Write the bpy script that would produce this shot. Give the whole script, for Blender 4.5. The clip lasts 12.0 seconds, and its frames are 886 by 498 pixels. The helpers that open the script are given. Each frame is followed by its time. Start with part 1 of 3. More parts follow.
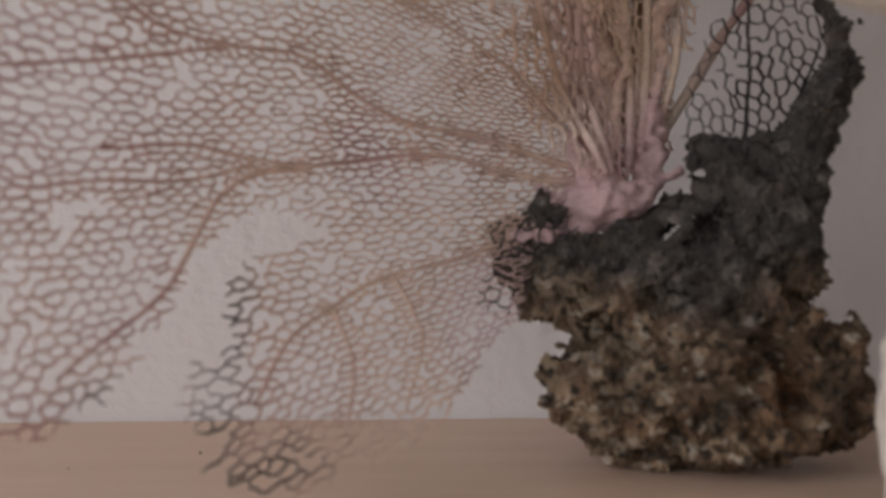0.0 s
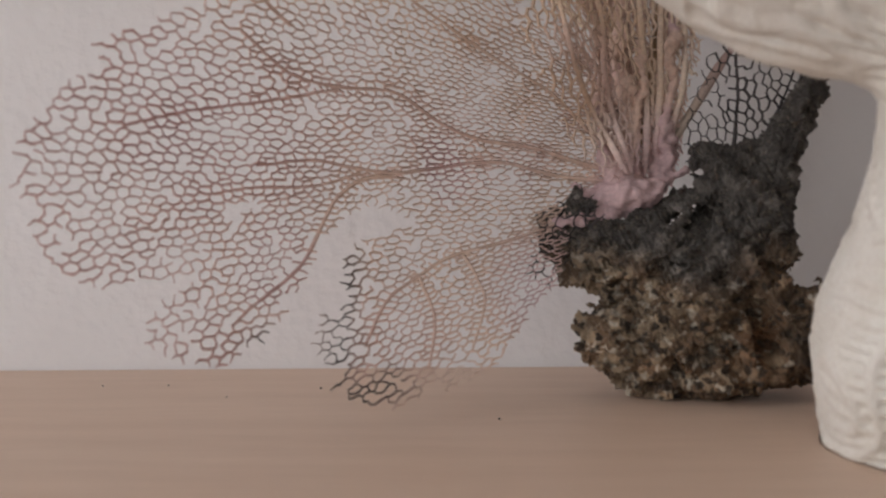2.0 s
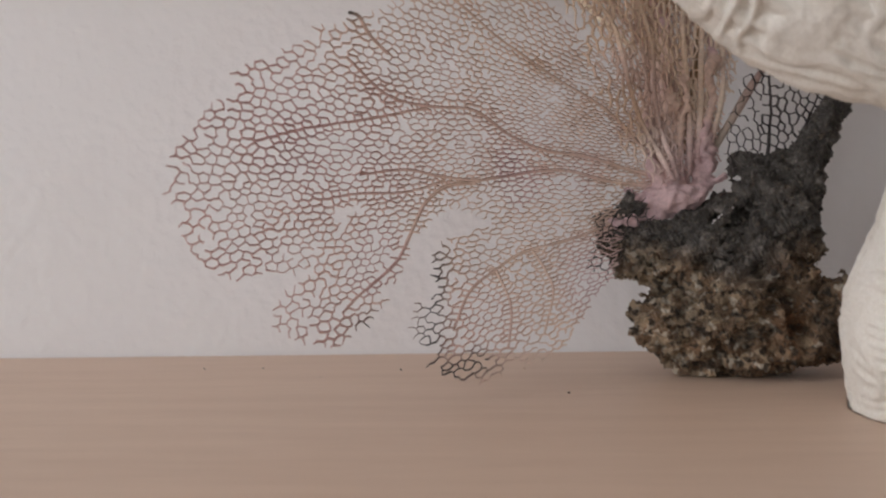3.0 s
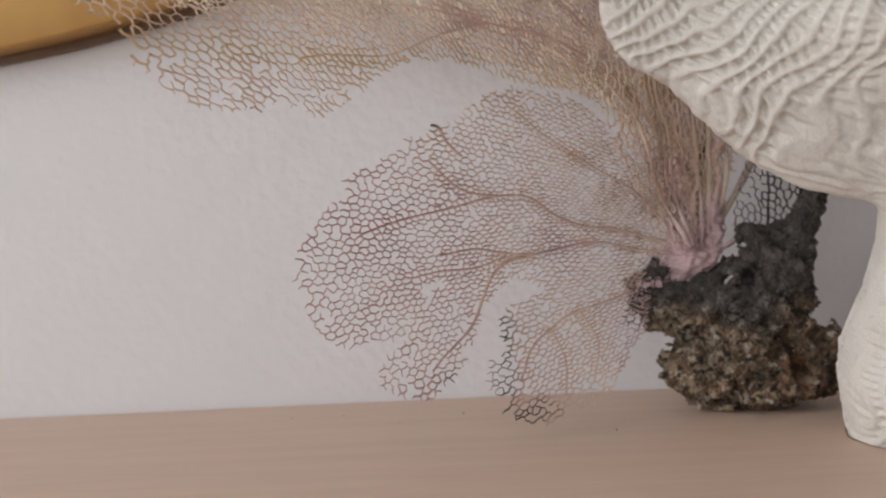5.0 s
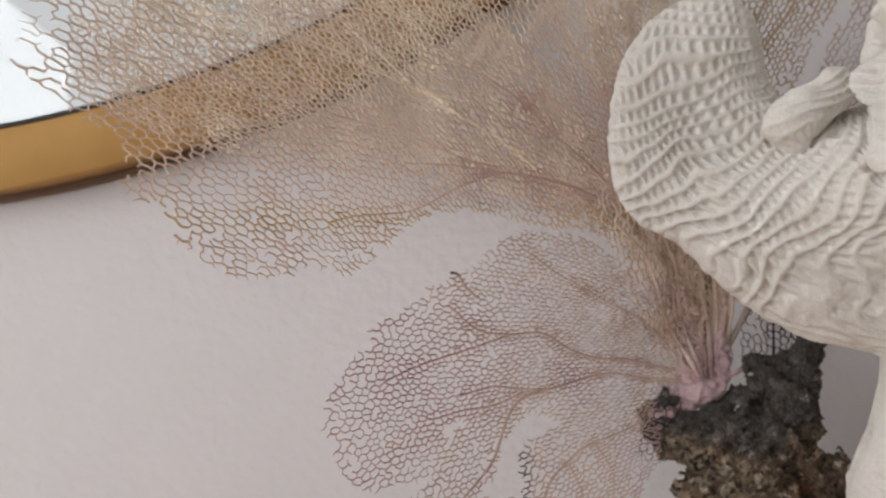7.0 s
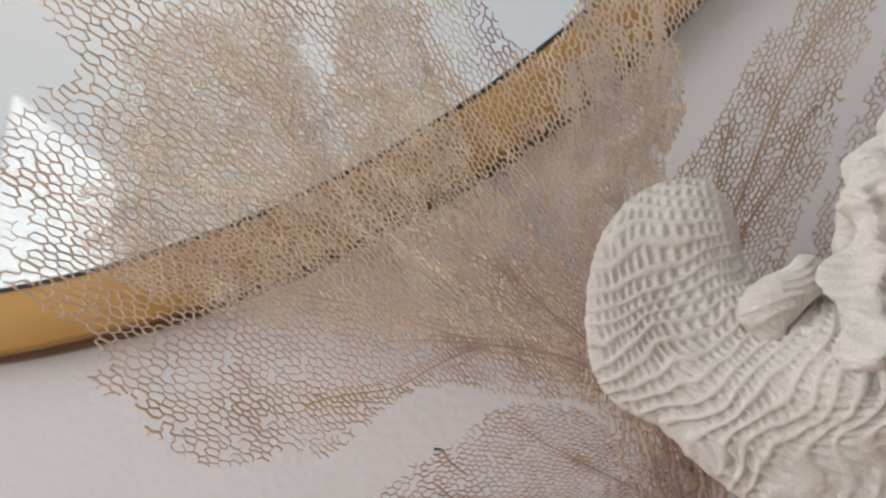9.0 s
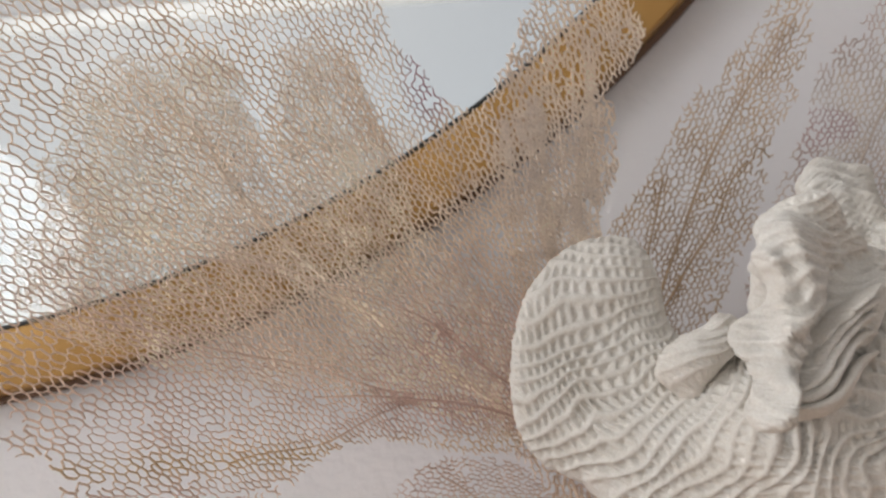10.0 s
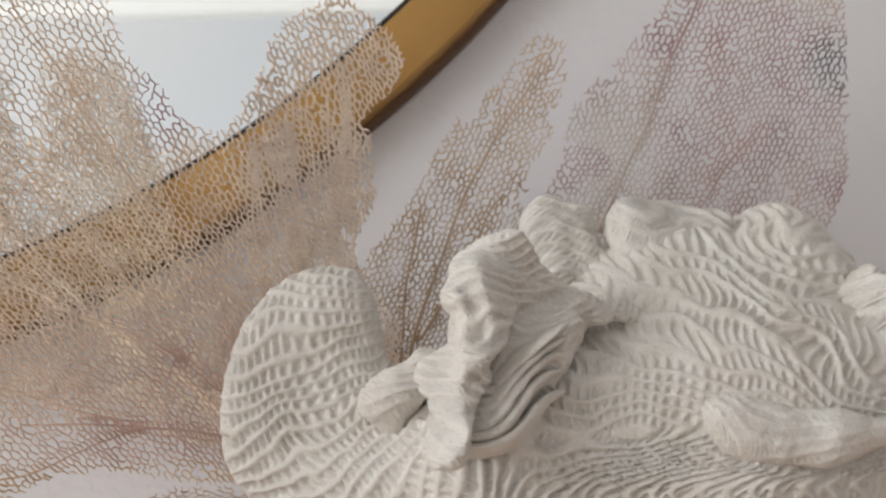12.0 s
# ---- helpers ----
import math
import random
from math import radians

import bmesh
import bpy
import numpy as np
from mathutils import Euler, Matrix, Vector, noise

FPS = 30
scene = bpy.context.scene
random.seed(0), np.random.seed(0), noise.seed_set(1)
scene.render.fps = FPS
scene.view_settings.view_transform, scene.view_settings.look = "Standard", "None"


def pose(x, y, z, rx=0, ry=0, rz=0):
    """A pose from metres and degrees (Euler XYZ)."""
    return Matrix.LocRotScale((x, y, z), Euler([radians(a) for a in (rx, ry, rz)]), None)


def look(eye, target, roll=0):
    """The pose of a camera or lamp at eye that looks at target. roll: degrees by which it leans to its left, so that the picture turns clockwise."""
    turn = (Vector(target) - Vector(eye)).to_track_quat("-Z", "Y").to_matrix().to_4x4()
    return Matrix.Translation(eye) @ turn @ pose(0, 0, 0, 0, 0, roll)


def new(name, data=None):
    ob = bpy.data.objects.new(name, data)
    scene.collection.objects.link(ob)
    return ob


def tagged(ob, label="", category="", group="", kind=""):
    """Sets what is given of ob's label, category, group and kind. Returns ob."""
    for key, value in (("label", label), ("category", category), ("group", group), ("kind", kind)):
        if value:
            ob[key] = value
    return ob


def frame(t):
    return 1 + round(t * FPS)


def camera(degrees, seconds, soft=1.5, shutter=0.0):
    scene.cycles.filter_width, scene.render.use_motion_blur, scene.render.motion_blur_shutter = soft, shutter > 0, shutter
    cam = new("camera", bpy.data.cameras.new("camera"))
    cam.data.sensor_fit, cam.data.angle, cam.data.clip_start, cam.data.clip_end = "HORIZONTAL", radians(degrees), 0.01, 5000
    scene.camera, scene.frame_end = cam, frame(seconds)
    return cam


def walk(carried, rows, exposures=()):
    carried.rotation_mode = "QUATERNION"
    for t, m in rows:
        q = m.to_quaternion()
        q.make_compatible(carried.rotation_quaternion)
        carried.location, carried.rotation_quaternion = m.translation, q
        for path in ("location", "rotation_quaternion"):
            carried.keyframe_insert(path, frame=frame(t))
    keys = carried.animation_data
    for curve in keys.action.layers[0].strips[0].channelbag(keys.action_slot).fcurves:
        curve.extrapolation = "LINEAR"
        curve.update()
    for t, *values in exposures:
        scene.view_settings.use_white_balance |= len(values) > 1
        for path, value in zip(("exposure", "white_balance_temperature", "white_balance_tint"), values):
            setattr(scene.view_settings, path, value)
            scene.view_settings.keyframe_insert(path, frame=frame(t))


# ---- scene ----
cam = camera(49.4, 12.0, soft=2.2)
cam.data.dof.use_dof, cam.data.dof.focus_distance, cam.data.dof.aperture_fstop = True, 0.338, 13.0
PATH = [
    (0, (0.001, 0.01, 0.056), (-0.004, 2.009, 0.022), -0.5),
    (0.5, (0.012, -0.003, 0.065), (-0.022, 1.993, -0.054), -0.0),
    (1, (0.009, -0.014, 0.057), (-0.105, 1.982, 0.003), -0.9),
    (1.5, (0.013, -0.036, 0.056), (-0.159, 1.956, 0.01), -1.1),
    (2, (0.009, -0.065, 0.058), (-0.168, 1.926, -0.012), -1.2),
    (2.5, (-0.002, -0.088, 0.059), (-0.191, 1.901, -0.017), -1.1),
    (4.3, (-0.029, -0.163, 0.065), (-0.162, 1.832, 0.015), -2.7),
    (4.5, (-0.032, -0.169, 0.072), (-0.157, 1.826, 0.019), -2.5),
    (5, (-0.046, -0.178, 0.08), (-0.145, 1.819, 0.056), -3.1),
    (5.5, (-0.054, -0.186, 0.09), (-0.143, 1.812, 0.103), -3.5),
    (6, (-0.054, -0.194, 0.105), (-0.145, 1.804, 0.133), -3.5),
    (6.5, (-0.051, -0.198, 0.113), (-0.144, 1.798, 0.189), -3.7),
    (6.7, (-0.052, -0.197, 0.113), (-0.14, 1.799, 0.196), -3.7),
    (8.3, (-0.04, -0.194, 0.133), (-0.167, 1.79, 0.346), -3.6),
    (8.5, (-0.036, -0.196, 0.134), (-0.181, 1.783, 0.379), -3.6),
    (9, (-0.028, -0.198, 0.137), (-0.18, 1.768, 0.47), -3.6),
    (9.5, (-0.021, -0.201, 0.14), (-0.166, 1.755, 0.529), -3.6),
    (10, (-0.01, -0.2, 0.142), (-0.103, 1.755, 0.55), -3.8),
    (10.5, (0.004, -0.195, 0.141), (-0.028, 1.761, 0.559), -3.8),
    (11, (0.02, -0.193, 0.14), (0.067, 1.762, 0.562), -3.7),
    (11.5, (0.035, -0.195, 0.144), (0.133, 1.758, 0.565), -3.7),
    (12, (0.049, -0.197, 0.144), (0.198, 1.752, 0.57), -3.4),
]
walk(cam, [(t, look(eye, target, roll)) for t, eye, target, roll in PATH],
     [(0.0, -0.55, 6780, 16), (2.5, -0.34, 6620, 13), (4.5, -0.25, 6480, 12), (8.5, -0.25, 6560, 12), (12.0, -0.14, 6560, 11)])

# ---- world and light ----
world = bpy.data.worlds.new("world")
scene.world = world
world.use_nodes = True
wn = world.node_tree
sky = wn.nodes.new("ShaderNodeTexSky")
sky.sky_type = "NISHITA"
sky.sun_disc = False
sky.sun_elevation = radians(38)
sky.sun_rotation = radians(205)
wn.nodes["Background"].inputs["Strength"].default_value = 0.03
wn.links.new(sky.outputs[0], wn.nodes["Background"].inputs["Color"])


def area_light(name, m, width, height, power, colour):
    data = bpy.data.lights.new(name, "AREA")
    data.shape, data.size, data.size_y, data.energy, data.color = "RECTANGLE", width, height, power, colour
    ob = new(name, data)
    ob.matrix_world = m
    return tagged(ob, kind="structure")


WIN = (-1.85, 0.75, -0.60, 1.60)          # the window in the wall behind the camera: x, x, z, z
SIDE = (-1.70, -0.30, -0.10, 1.45)        # the window in the side wall: y, y, z, z
SOUTH, WEST, EAST, TOP = -2.0, -2.0, 1.9, 1.75
area_light("window_light", look((-0.55, SOUTH - 0.02, 0.50), (-0.55, 0.3, 0.50)), 2.58, 2.18, 7.8, (0.97, 0.985, 0.95))
area_light("side_window_light", look((WEST - 0.02, -1.0, 0.68), (0.0, -0.75, 0.4)), 1.30, 1.45, 32.5, (0.95, 0.98, 1.0))

# ---- materials ----


def material(name, colour=(0.5, 0.5, 0.5), rough=0.6, metal=0.0):
    mat = bpy.data.materials.new(name)
    mat.use_nodes = True
    b = mat.node_tree.nodes["Principled BSDF"]
    b.inputs["Base Color"].default_value = (*colour, 1)
    b.inputs["Roughness"].default_value = rough
    b.inputs["Metallic"].default_value = metal
    return mat


def node(mat, kind, **values):
    n = mat.node_tree.nodes.new(kind)
    for key, value in values.items():
        n.inputs[key].default_value = value
    return n


def link(mat, a, b):
    mat.node_tree.links.new(a, b)


def coords(mat, scale=(1, 1, 1)):
    tc = node(mat, "ShaderNodeTexCoord")
    mp = node(mat, "ShaderNodeMapping")
    mp.inputs["Scale"].default_value = scale
    link(mat, tc.outputs["Object"], mp.inputs["Vector"])
    return mp.outputs["Vector"]


def noise_tex(mat, vec, scale, detail=4.0, rough=0.55):
    n = node(mat, "ShaderNodeTexNoise", Scale=scale, Detail=detail, Roughness=rough)
    link(mat, vec, n.inputs["Vector"])
    return n.outputs["Fac"]


def ramp(mat, fac, stops):
    r = node(mat, "ShaderNodeValToRGB")
    els = r.color_ramp.elements
    while len(els) < len(stops):
        els.new(0.5)
    for e, (p, c) in zip(els, stops):
        e.position, e.color = p, (*c, 1)
    link(mat, fac, r.inputs["Fac"])
    return r.outputs["Color"]


def mix(mat, fac, a, b, blend="MIX"):
    m = node(mat, "ShaderNodeMix")
    m.data_type, m.blend_type = "RGBA", blend
    if isinstance(fac, float):
        m.inputs[0].default_value = fac
    else:
        link(mat, fac, m.inputs[0])
    for sock, v in ((m.inputs[6], a), (m.inputs[7], b)):
        if isinstance(v, tuple):
            sock.default_value = (*v, 1)
        else:
            link(mat, v, sock)
    return m.outputs[2]


def bump(mat, height, strength, distance):
    b = node(mat, "ShaderNodeBump", Strength=strength, Distance=distance)
    link(mat, height, b.inputs["Height"])
    link(mat, b.outputs[0], mat.node_tree.nodes["Principled BSDF"].inputs["Normal"])


def base(mat, colour):
    link(mat, colour, mat.node_tree.nodes["Principled BSDF"].inputs["Base Color"])


def wall_material():
    m = material("wall_paint", rough=0.75)
    v = coords(m)
    base(m, ramp(m, noise_tex(m, v, 3.0), [(0.3, (0.755, 0.74, 0.745)), (0.7, (0.79, 0.775, 0.78))]))
    h = mix(m, 0.55, noise_tex(m, v, 190, 3, 0.5), noise_tex(m, v, 55, 2, 0.5))
    bump(m, h, 0.55, 0.0025)
    return m


def wood_material():
    m = material("shelf_wood", rough=0.5)
    v = coords(m, (1, 14, 14))
    g = noise_tex(m, v, 7, 6, 0.6)
    f = noise_tex(m, coords(m, (4, 90, 90)), 9, 4, 0.6)
    c = ramp(m, g, [(0.3, (0.64, 0.465, 0.355)), (0.55, (0.69, 0.515, 0.40)), (0.75, (0.73, 0.55, 0.43))])
    c = mix(m, 0.3, c, ramp(m, f, [(0.3, (0.57, 0.40, 0.30)), (0.65, (0.74, 0.56, 0.44))]))
    base(m, c)
    bump(m, f, 0.12, 0.0006)
    return m


def gold_material():
    m = material("brushed_gold", rough=0.5, metal=0.35)
    v = coords(m)
    base(m, ramp(m, noise_tex(m, v, 26, 5), [(0.3, (0.42, 0.225, 0.06)), (0.7, (0.50, 0.285, 0.085))]))
    bump(m, noise_tex(m, coords(m, (1, 30, 1)), 60, 3), 0.06, 0.0006)
    return m


def fan_material():
    m = material("sea_fan_skin", rough=0.8)
    a = node(m, "ShaderNodeVertexColor")
    a.layer_name = "pigment"
    v = coords(m)
    n1, n2 = noise_tex(m, v, 45, 4), noise_tex(m, v, 900, 3)
    c = mix(m, 1.0, a.outputs["Color"], ramp(m, n1, [(0.3, (0.88, 0.85, 0.86)), (0.7, (1.12, 1.08, 1.03))]), "MULTIPLY")
    c = mix(m, 1.0, c, ramp(m, n2, [(0.3, (0.86, 0.86, 0.86)), (0.7, (1.12, 1.12, 1.12))]), "MULTIPLY")
    base(m, c)
    bump(m, n2, 0.4, 0.0004)
    return m


def rock_material():
    m = material("crusted_holdfast", rough=0.34)
    a = node(m, "ShaderNodeVertexColor")
    a.layer_name = "pigment"
    v = coords(m)
    n1, n2, n3 = noise_tex(m, v, 120, 6, 0.65), noise_tex(m, v, 520, 5, 0.7), noise_tex(m, v, 260, 3, 0.5)
    c = mix(m, 1.0, a.outputs["Color"], ramp(m, n1, [(0.28, (0.4, 0.38, 0.36)), (0.5, (0.9, 0.88, 0.85)), (0.72, (1.5, 1.4, 1.3))]), "MULTIPLY")
    c = mix(m, ramp(m, n2, [(0.57, (0, 0, 0)), (0.68, (0.7, 0.7, 0.7))]), c, (0.36, 0.30, 0.23))
    c = mix(m, ramp(m, n3, [(0.62, (0, 0, 0)), (0.76, (0.6, 0.6, 0.6))]), c, (0.075, 0.03, 0.015))
    base(m, c)
    bump(m, n2, 1.0, 0.0020)
    return m


def coral_material():
    m = material("bleached_coral", rough=0.85)
    v = coords(m)
    n1, n2 = noise_tex(m, v, 60, 4), noise_tex(m, v, 1100, 4, 0.6)
    c = ramp(m, n1, [(0.3, (0.71, 0.665, 0.605)), (0.65, (0.78, 0.75, 0.705))])
    c = mix(m, 1.0, c, ramp(m, n2, [(0.25, (0.86, 0.84, 0.8)), (0.6, (1, 1, 1))]), "MULTIPLY")
    base(m, c)
    bump(m, n2, 0.5, 0.0005)
    return m


WALL, WOOD, GOLD = wall_material(), wood_material(), gold_material()
FAN, ROCK, CORAL = fan_material(), rock_material(), coral_material()
MIRROR = material("mirror_glass", (0.93, 0.95, 0.94), 0.015, 1.0)
BLACK = material("gap_shade", (0.015, 0.015, 0.014), 0.5)
BROWN = material("brown_edge", (0.16, 0.085, 0.045), 0.5)
PAINT = material("white_paint", (0.80, 0.80, 0.79), 0.55)
CRUMB = material("dark_crumb", (0.05, 0.04, 0.03), 0.8)
GLASS = material("window_glass", (1, 1, 1), 0.0)
GLASS.node_tree.nodes["Principled BSDF"].inputs["Transmission Weight"].default_value = 1.0

# ---- building helpers ----


def mesh_part(name, verts, faces, mat, parent=None, label="", pigment=None, smooth=True):
    me = bpy.data.meshes.new(name)
    if isinstance(faces, np.ndarray):
        me.vertices.add(len(verts))
        me.vertices.foreach_set("co", np.asarray(verts, np.float32).ravel())
        n, k = faces.shape
        me.loops.add(n * k)
        me.loops.foreach_set("vertex_index", faces.astype(np.int32).ravel())
        me.polygons.add(n)
        me.polygons.foreach_set("loop_start", np.arange(0, n * k, k, dtype=np.int32))
        me.update(calc_edges=True)
    else:
        me.from_pydata([tuple(v) for v in verts], [], faces)
    me.validate()
    if pigment is not None:
        at = me.color_attributes.new("pigment", "FLOAT_COLOR", "POINT")
        at.data.foreach_set("color", np.c_[pigment, np.ones(len(pigment))].astype(np.float32).ravel())
    me.polygons.foreach_set("use_smooth", [smooth] * len(me.polygons))
    me.materials.append(mat)
    ob = new(name, me)
    ob.parent = parent
    if label:
        ob["label"] = label
    return ob


def part(name, bm, mat, parent=None, label=""):
    me = bpy.data.meshes.new(name)
    bm.to_mesh(me)
    bm.free()
    me.materials.append(mat)
    ob = new(name, me)
    ob.parent = parent
    if label:
        ob["label"] = label
    return ob


def box(x0, x1, y0, y1, z0, z1, bevel=0.0):
    bm = bmesh.new()
    bmesh.ops.create_cube(bm, size=1, matrix=Matrix.LocRotScale(((x0 + x1) / 2, (y0 + y1) / 2, (z0 + z1) / 2), None, (x1 - x0, y1 - y0, z1 - z0)))
    if bevel:
        bmesh.ops.bevel(bm, geom=bm.edges[:], offset=bevel, segments=3, affect="EDGES")
    return bm


def structure(name, bm, mat, label):
    return tagged(part(name, bm, mat), label=label, kind="structure")


def holed_wall(name, axis, at, thick, span, hole, mat, label):
    """A wall across one axis, with one rectangular opening."""
    (a0, a1, z0, z1), (h0, h1, k0, k1) = span, hole
    bm = bmesh.new()
    for p0, p1, q0, q1 in ((a0, h0, z0, z1), (h1, a1, z0, z1), (h0, h1, z0, k0), (h0, h1, k1, z1)):
        lo, hi = min(at, at + thick), max(at, at + thick)
        c, s = ((p0 + p1) / 2, (lo + hi) / 2), (p1 - p0, hi - lo)
        if axis == "x":
            c, s = c[::-1], s[::-1]
        bmesh.ops.create_cube(bm, size=1, matrix=Matrix.LocRotScale((*c, (q0 + q1) / 2), None, (*s, q1 - q0)))
    return structure(name, bm, mat, label)


def waves(p, scale, seed, count=14):
    """Smooth pseudo-noise in about -1 to 1 at points p."""
    rng = np.random.default_rng(seed)
    d = rng.normal(size=(count, p.shape[1]))
    d = d / np.linalg.norm(d, axis=1)[:, None] * rng.uniform(0.6, 1.5, count)[:, None] * scale
    ph = rng.uniform(0, 2 * np.pi, count).astype(np.float32)
    p, d, out = p.astype(np.float32), d.astype(np.float32), np.zeros(len(p), np.float32)
    for k in range(count):
        out += np.sin(p @ d[k] + ph[k])
    return out / math.sqrt(count / 2) * 0.7


# ---- the room ----
Y_WALL = 0.300
structure("wall_north", box(WEST, EAST, Y_WALL, Y_WALL + 0.15, -1.1, TOP), WALL, "white painted plaster wall with a fine uneven roller texture")
structure("wall_east", box(EAST, EAST + 0.15, SOUTH, Y_WALL, -1.1, TOP), WALL, "plain white painted wall of the room")
holed_wall("wall_south", "y", SOUTH, -0.15, (WEST, EAST, -1.1, TOP), WIN, WALL, "white wall of the room with a window")
holed_wall("wall_west", "x", WEST, -0.15, (SOUTH - 0.15, Y_WALL + 0.15, -1.1, TOP), SIDE, WALL, "white wall of the room with a side window")
structure("ceiling", box(WEST, EAST, SOUTH, Y_WALL, TOP, TOP + 0.1), PAINT, "plain white ceiling")
structure("floor", box(WEST, EAST, SOUTH, Y_WALL, -1.2, -1.1), WOOD, "pale wooden floor of the room")


def window(name, axis, at, hole, panes):
    w = tagged(new(name), label="white painted window frame with clear glass", kind="structure")
    a0, a1, z0, z1 = hole

    def piece(nm, p0, p1, q0, q1, d0, d1, mat):
        bm = box(p0, p1, at + d0, at + d1, q0, q1) if axis == "y" else box(at + d0, at + d1, p0, p1, q0, q1)
        return part(nm, bm, mat, w)
    t = 0.05
    piece("window_frame", a0, a0 + t, z0, z1, -0.1, -0.05, PAINT)
    piece("window_frame", a1 - t, a1, z0, z1, -0.1, -0.05, PAINT)
    piece("window_frame", a0 + t, a1 - t, z0, z0 + t, -0.1, -0.05, PAINT)
    piece("window_frame", a0 + t, a1 - t, z1 - t, z1, -0.1, -0.05, PAINT)
    for k in range(panes):
        p0, p1 = (a0 + t + (a1 - a0 - 2 * t) * u / panes for u in (k, k + 1))
        if k:
            piece("mullion", p0 - 0.02, p0 + 0.02, z0 + t, z1 - t, -0.1, -0.05, PAINT)
        p0, p1 = p0 + 0.02 * (k > 0), p1 - 0.02 * (k < panes - 1)
        g = piece("pane", p0, p1, z0 + t, z1 - t, -0.078, -0.074, GLASS)
        g.visible_shadow = False


window("window_1", "y", SOUTH, WIN, 1)
window("window_2", "x", WEST, SIDE, 2)
tagged(part("shelf", box(-1.1, 1.1, -0.035, Y_WALL, -0.032, 0.0, 0.0015), WOOD), "pale pinkish oak shelf board against the white wall", "shelf")

# ---- the round mirror ----


def ring(r0, r1, y0, y1, bevel, seg=256):
    """A flat ring with rounded front edges, its axis along y."""
    prof = [(r0, y1), (r0, y0 + bevel), (r0 + bevel * 0.3, y0 + bevel * 0.3), (r0 + bevel, y0), (r1 - bevel, y0), (r1 - bevel * 0.3, y0 + bevel * 0.3), (r1, y0 + bevel), (r1, y1)]
    a = np.linspace(0, 2 * np.pi, seg, endpoint=False)
    k = len(prof)
    v = np.array([[(r * math.cos(t), y, r * math.sin(t)) for r, y in prof] for t in a]).reshape(-1, 3)
    i, j = np.meshgrid(np.arange(seg), np.arange(k), indexing="ij")
    i2, j2 = (i + 1) % seg, (j + 1) % k
    f = np.stack([i * k + j, i * k + j2, i2 * k + j2, i2 * k + j], -1).reshape(-1, 4)
    return v, f


def round_mirror(centre):
    m = tagged(new("round_mirror"), "large round wall mirror in a gold metal frame on the wall", "mirror")
    m.location = centre
    v, f = ring(0.6235, 0.655, 0.0, 0.014, 0.0015)
    mesh_part("frame", v, f, GOLD, m, "brushed gold ring frame")
    # a black ring stands in for the shadow where the glass is recessed
    v, f = ring(0.6205, 0.6233, 0.002, 0.012, 0.0004)
    mesh_part("gap", v, f, BLACK, m, "narrow black ring for the shadow in the gap round the glass")
    v, f = ring(0.60, 0.6585, 0.0145, 0.0195, 0.0006)
    mesh_part("back_rim", v, f, BROWN, m, "brown rear edge of the frame")
    a = np.linspace(0, 2 * np.pi, 256, endpoint=False)
    v = [(0.6222 * math.cos(t), 0.006, 0.6222 * math.sin(t)) for t in a] + [(0.6222 * math.cos(t), 0.010, 0.6222 * math.sin(t)) for t in a]
    faces = [tuple(range(256)), tuple(range(511, 255, -1))] + [(i, (i + 1) % 256, 256 + (i + 1) % 256, 256 + i) for i in range(256)]
    mesh_part("glass", v, faces, MIRROR, m, "silvered mirror glass", smooth=False)
    return m


round_mirror((-0.359, 0.2795, 0.833))

# ---- sea fan: sheets of branching net ----
CREAM, TAN, MAUVE, PINK, SOOT, WINE = (np.array(c) for c in ((0.86, 0.765, 0.66), (0.67, 0.535, 0.45), (0.54, 0.335, 0.325), (0.69, 0.51, 0.54), (0.035, 0.032, 0.034), (0.38, 0.16, 0.23)))
STEM = np.array([0.044, 0.066])


def inside(p, poly):
    x, z = p[:, 0], p[:, 1]
    r = np.zeros(len(p), bool)
    for (x0, z0), (x1, z1) in zip(poly, np.roll(poly, -1, 0)):
        cross = (z0 > z) != (z1 > z)
        with np.errstate(divide="ignore", invalid="ignore"):
            r ^= cross & (x < (x1 - x0) * (z - z0) / (z1 - z0) + x0)
    return r


def near_line(p, line):
    """Distance of points p to a polyline."""
    best = np.full(len(p), 1e9)
    for a, b in zip(line[:-1], line[1:]):
        d = b - a
        t = np.clip(((p - a) @ d) / (d @ d + 1e-12), 0, 1)
        best = np.minimum(best, np.linalg.norm(p - a - t[:, None] * d, axis=1))
    return best


def smooth_line(pts, n=40):
    """A smooth curve through control points."""
    pts = np.array(pts, float)
    d = np.r_[0, np.cumsum(np.linalg.norm(np.diff(pts, axis=0), axis=1))]
    t = np.linspace(0, d[-1], n)
    ext = np.vstack([2 * pts[0] - pts[1], pts, 2 * pts[-1] - pts[-2]])
    out = []
    for s in t:
        i = min(np.searchsorted(d, s, side="right") - 1, len(pts) - 2)
        u = (s - d[i]) / (d[i + 1] - d[i])
        p0, p1, p2, p3 = ext[i:i + 4]
        out.append(0.5 * (2 * p1 + (p2 - p0) * u + (2 * p0 - 5 * p1 + 4 * p2 - p3) * u * u + (3 * p1 - p0 - 3 * p2 + p3) * u ** 3))
    return np.array(out)


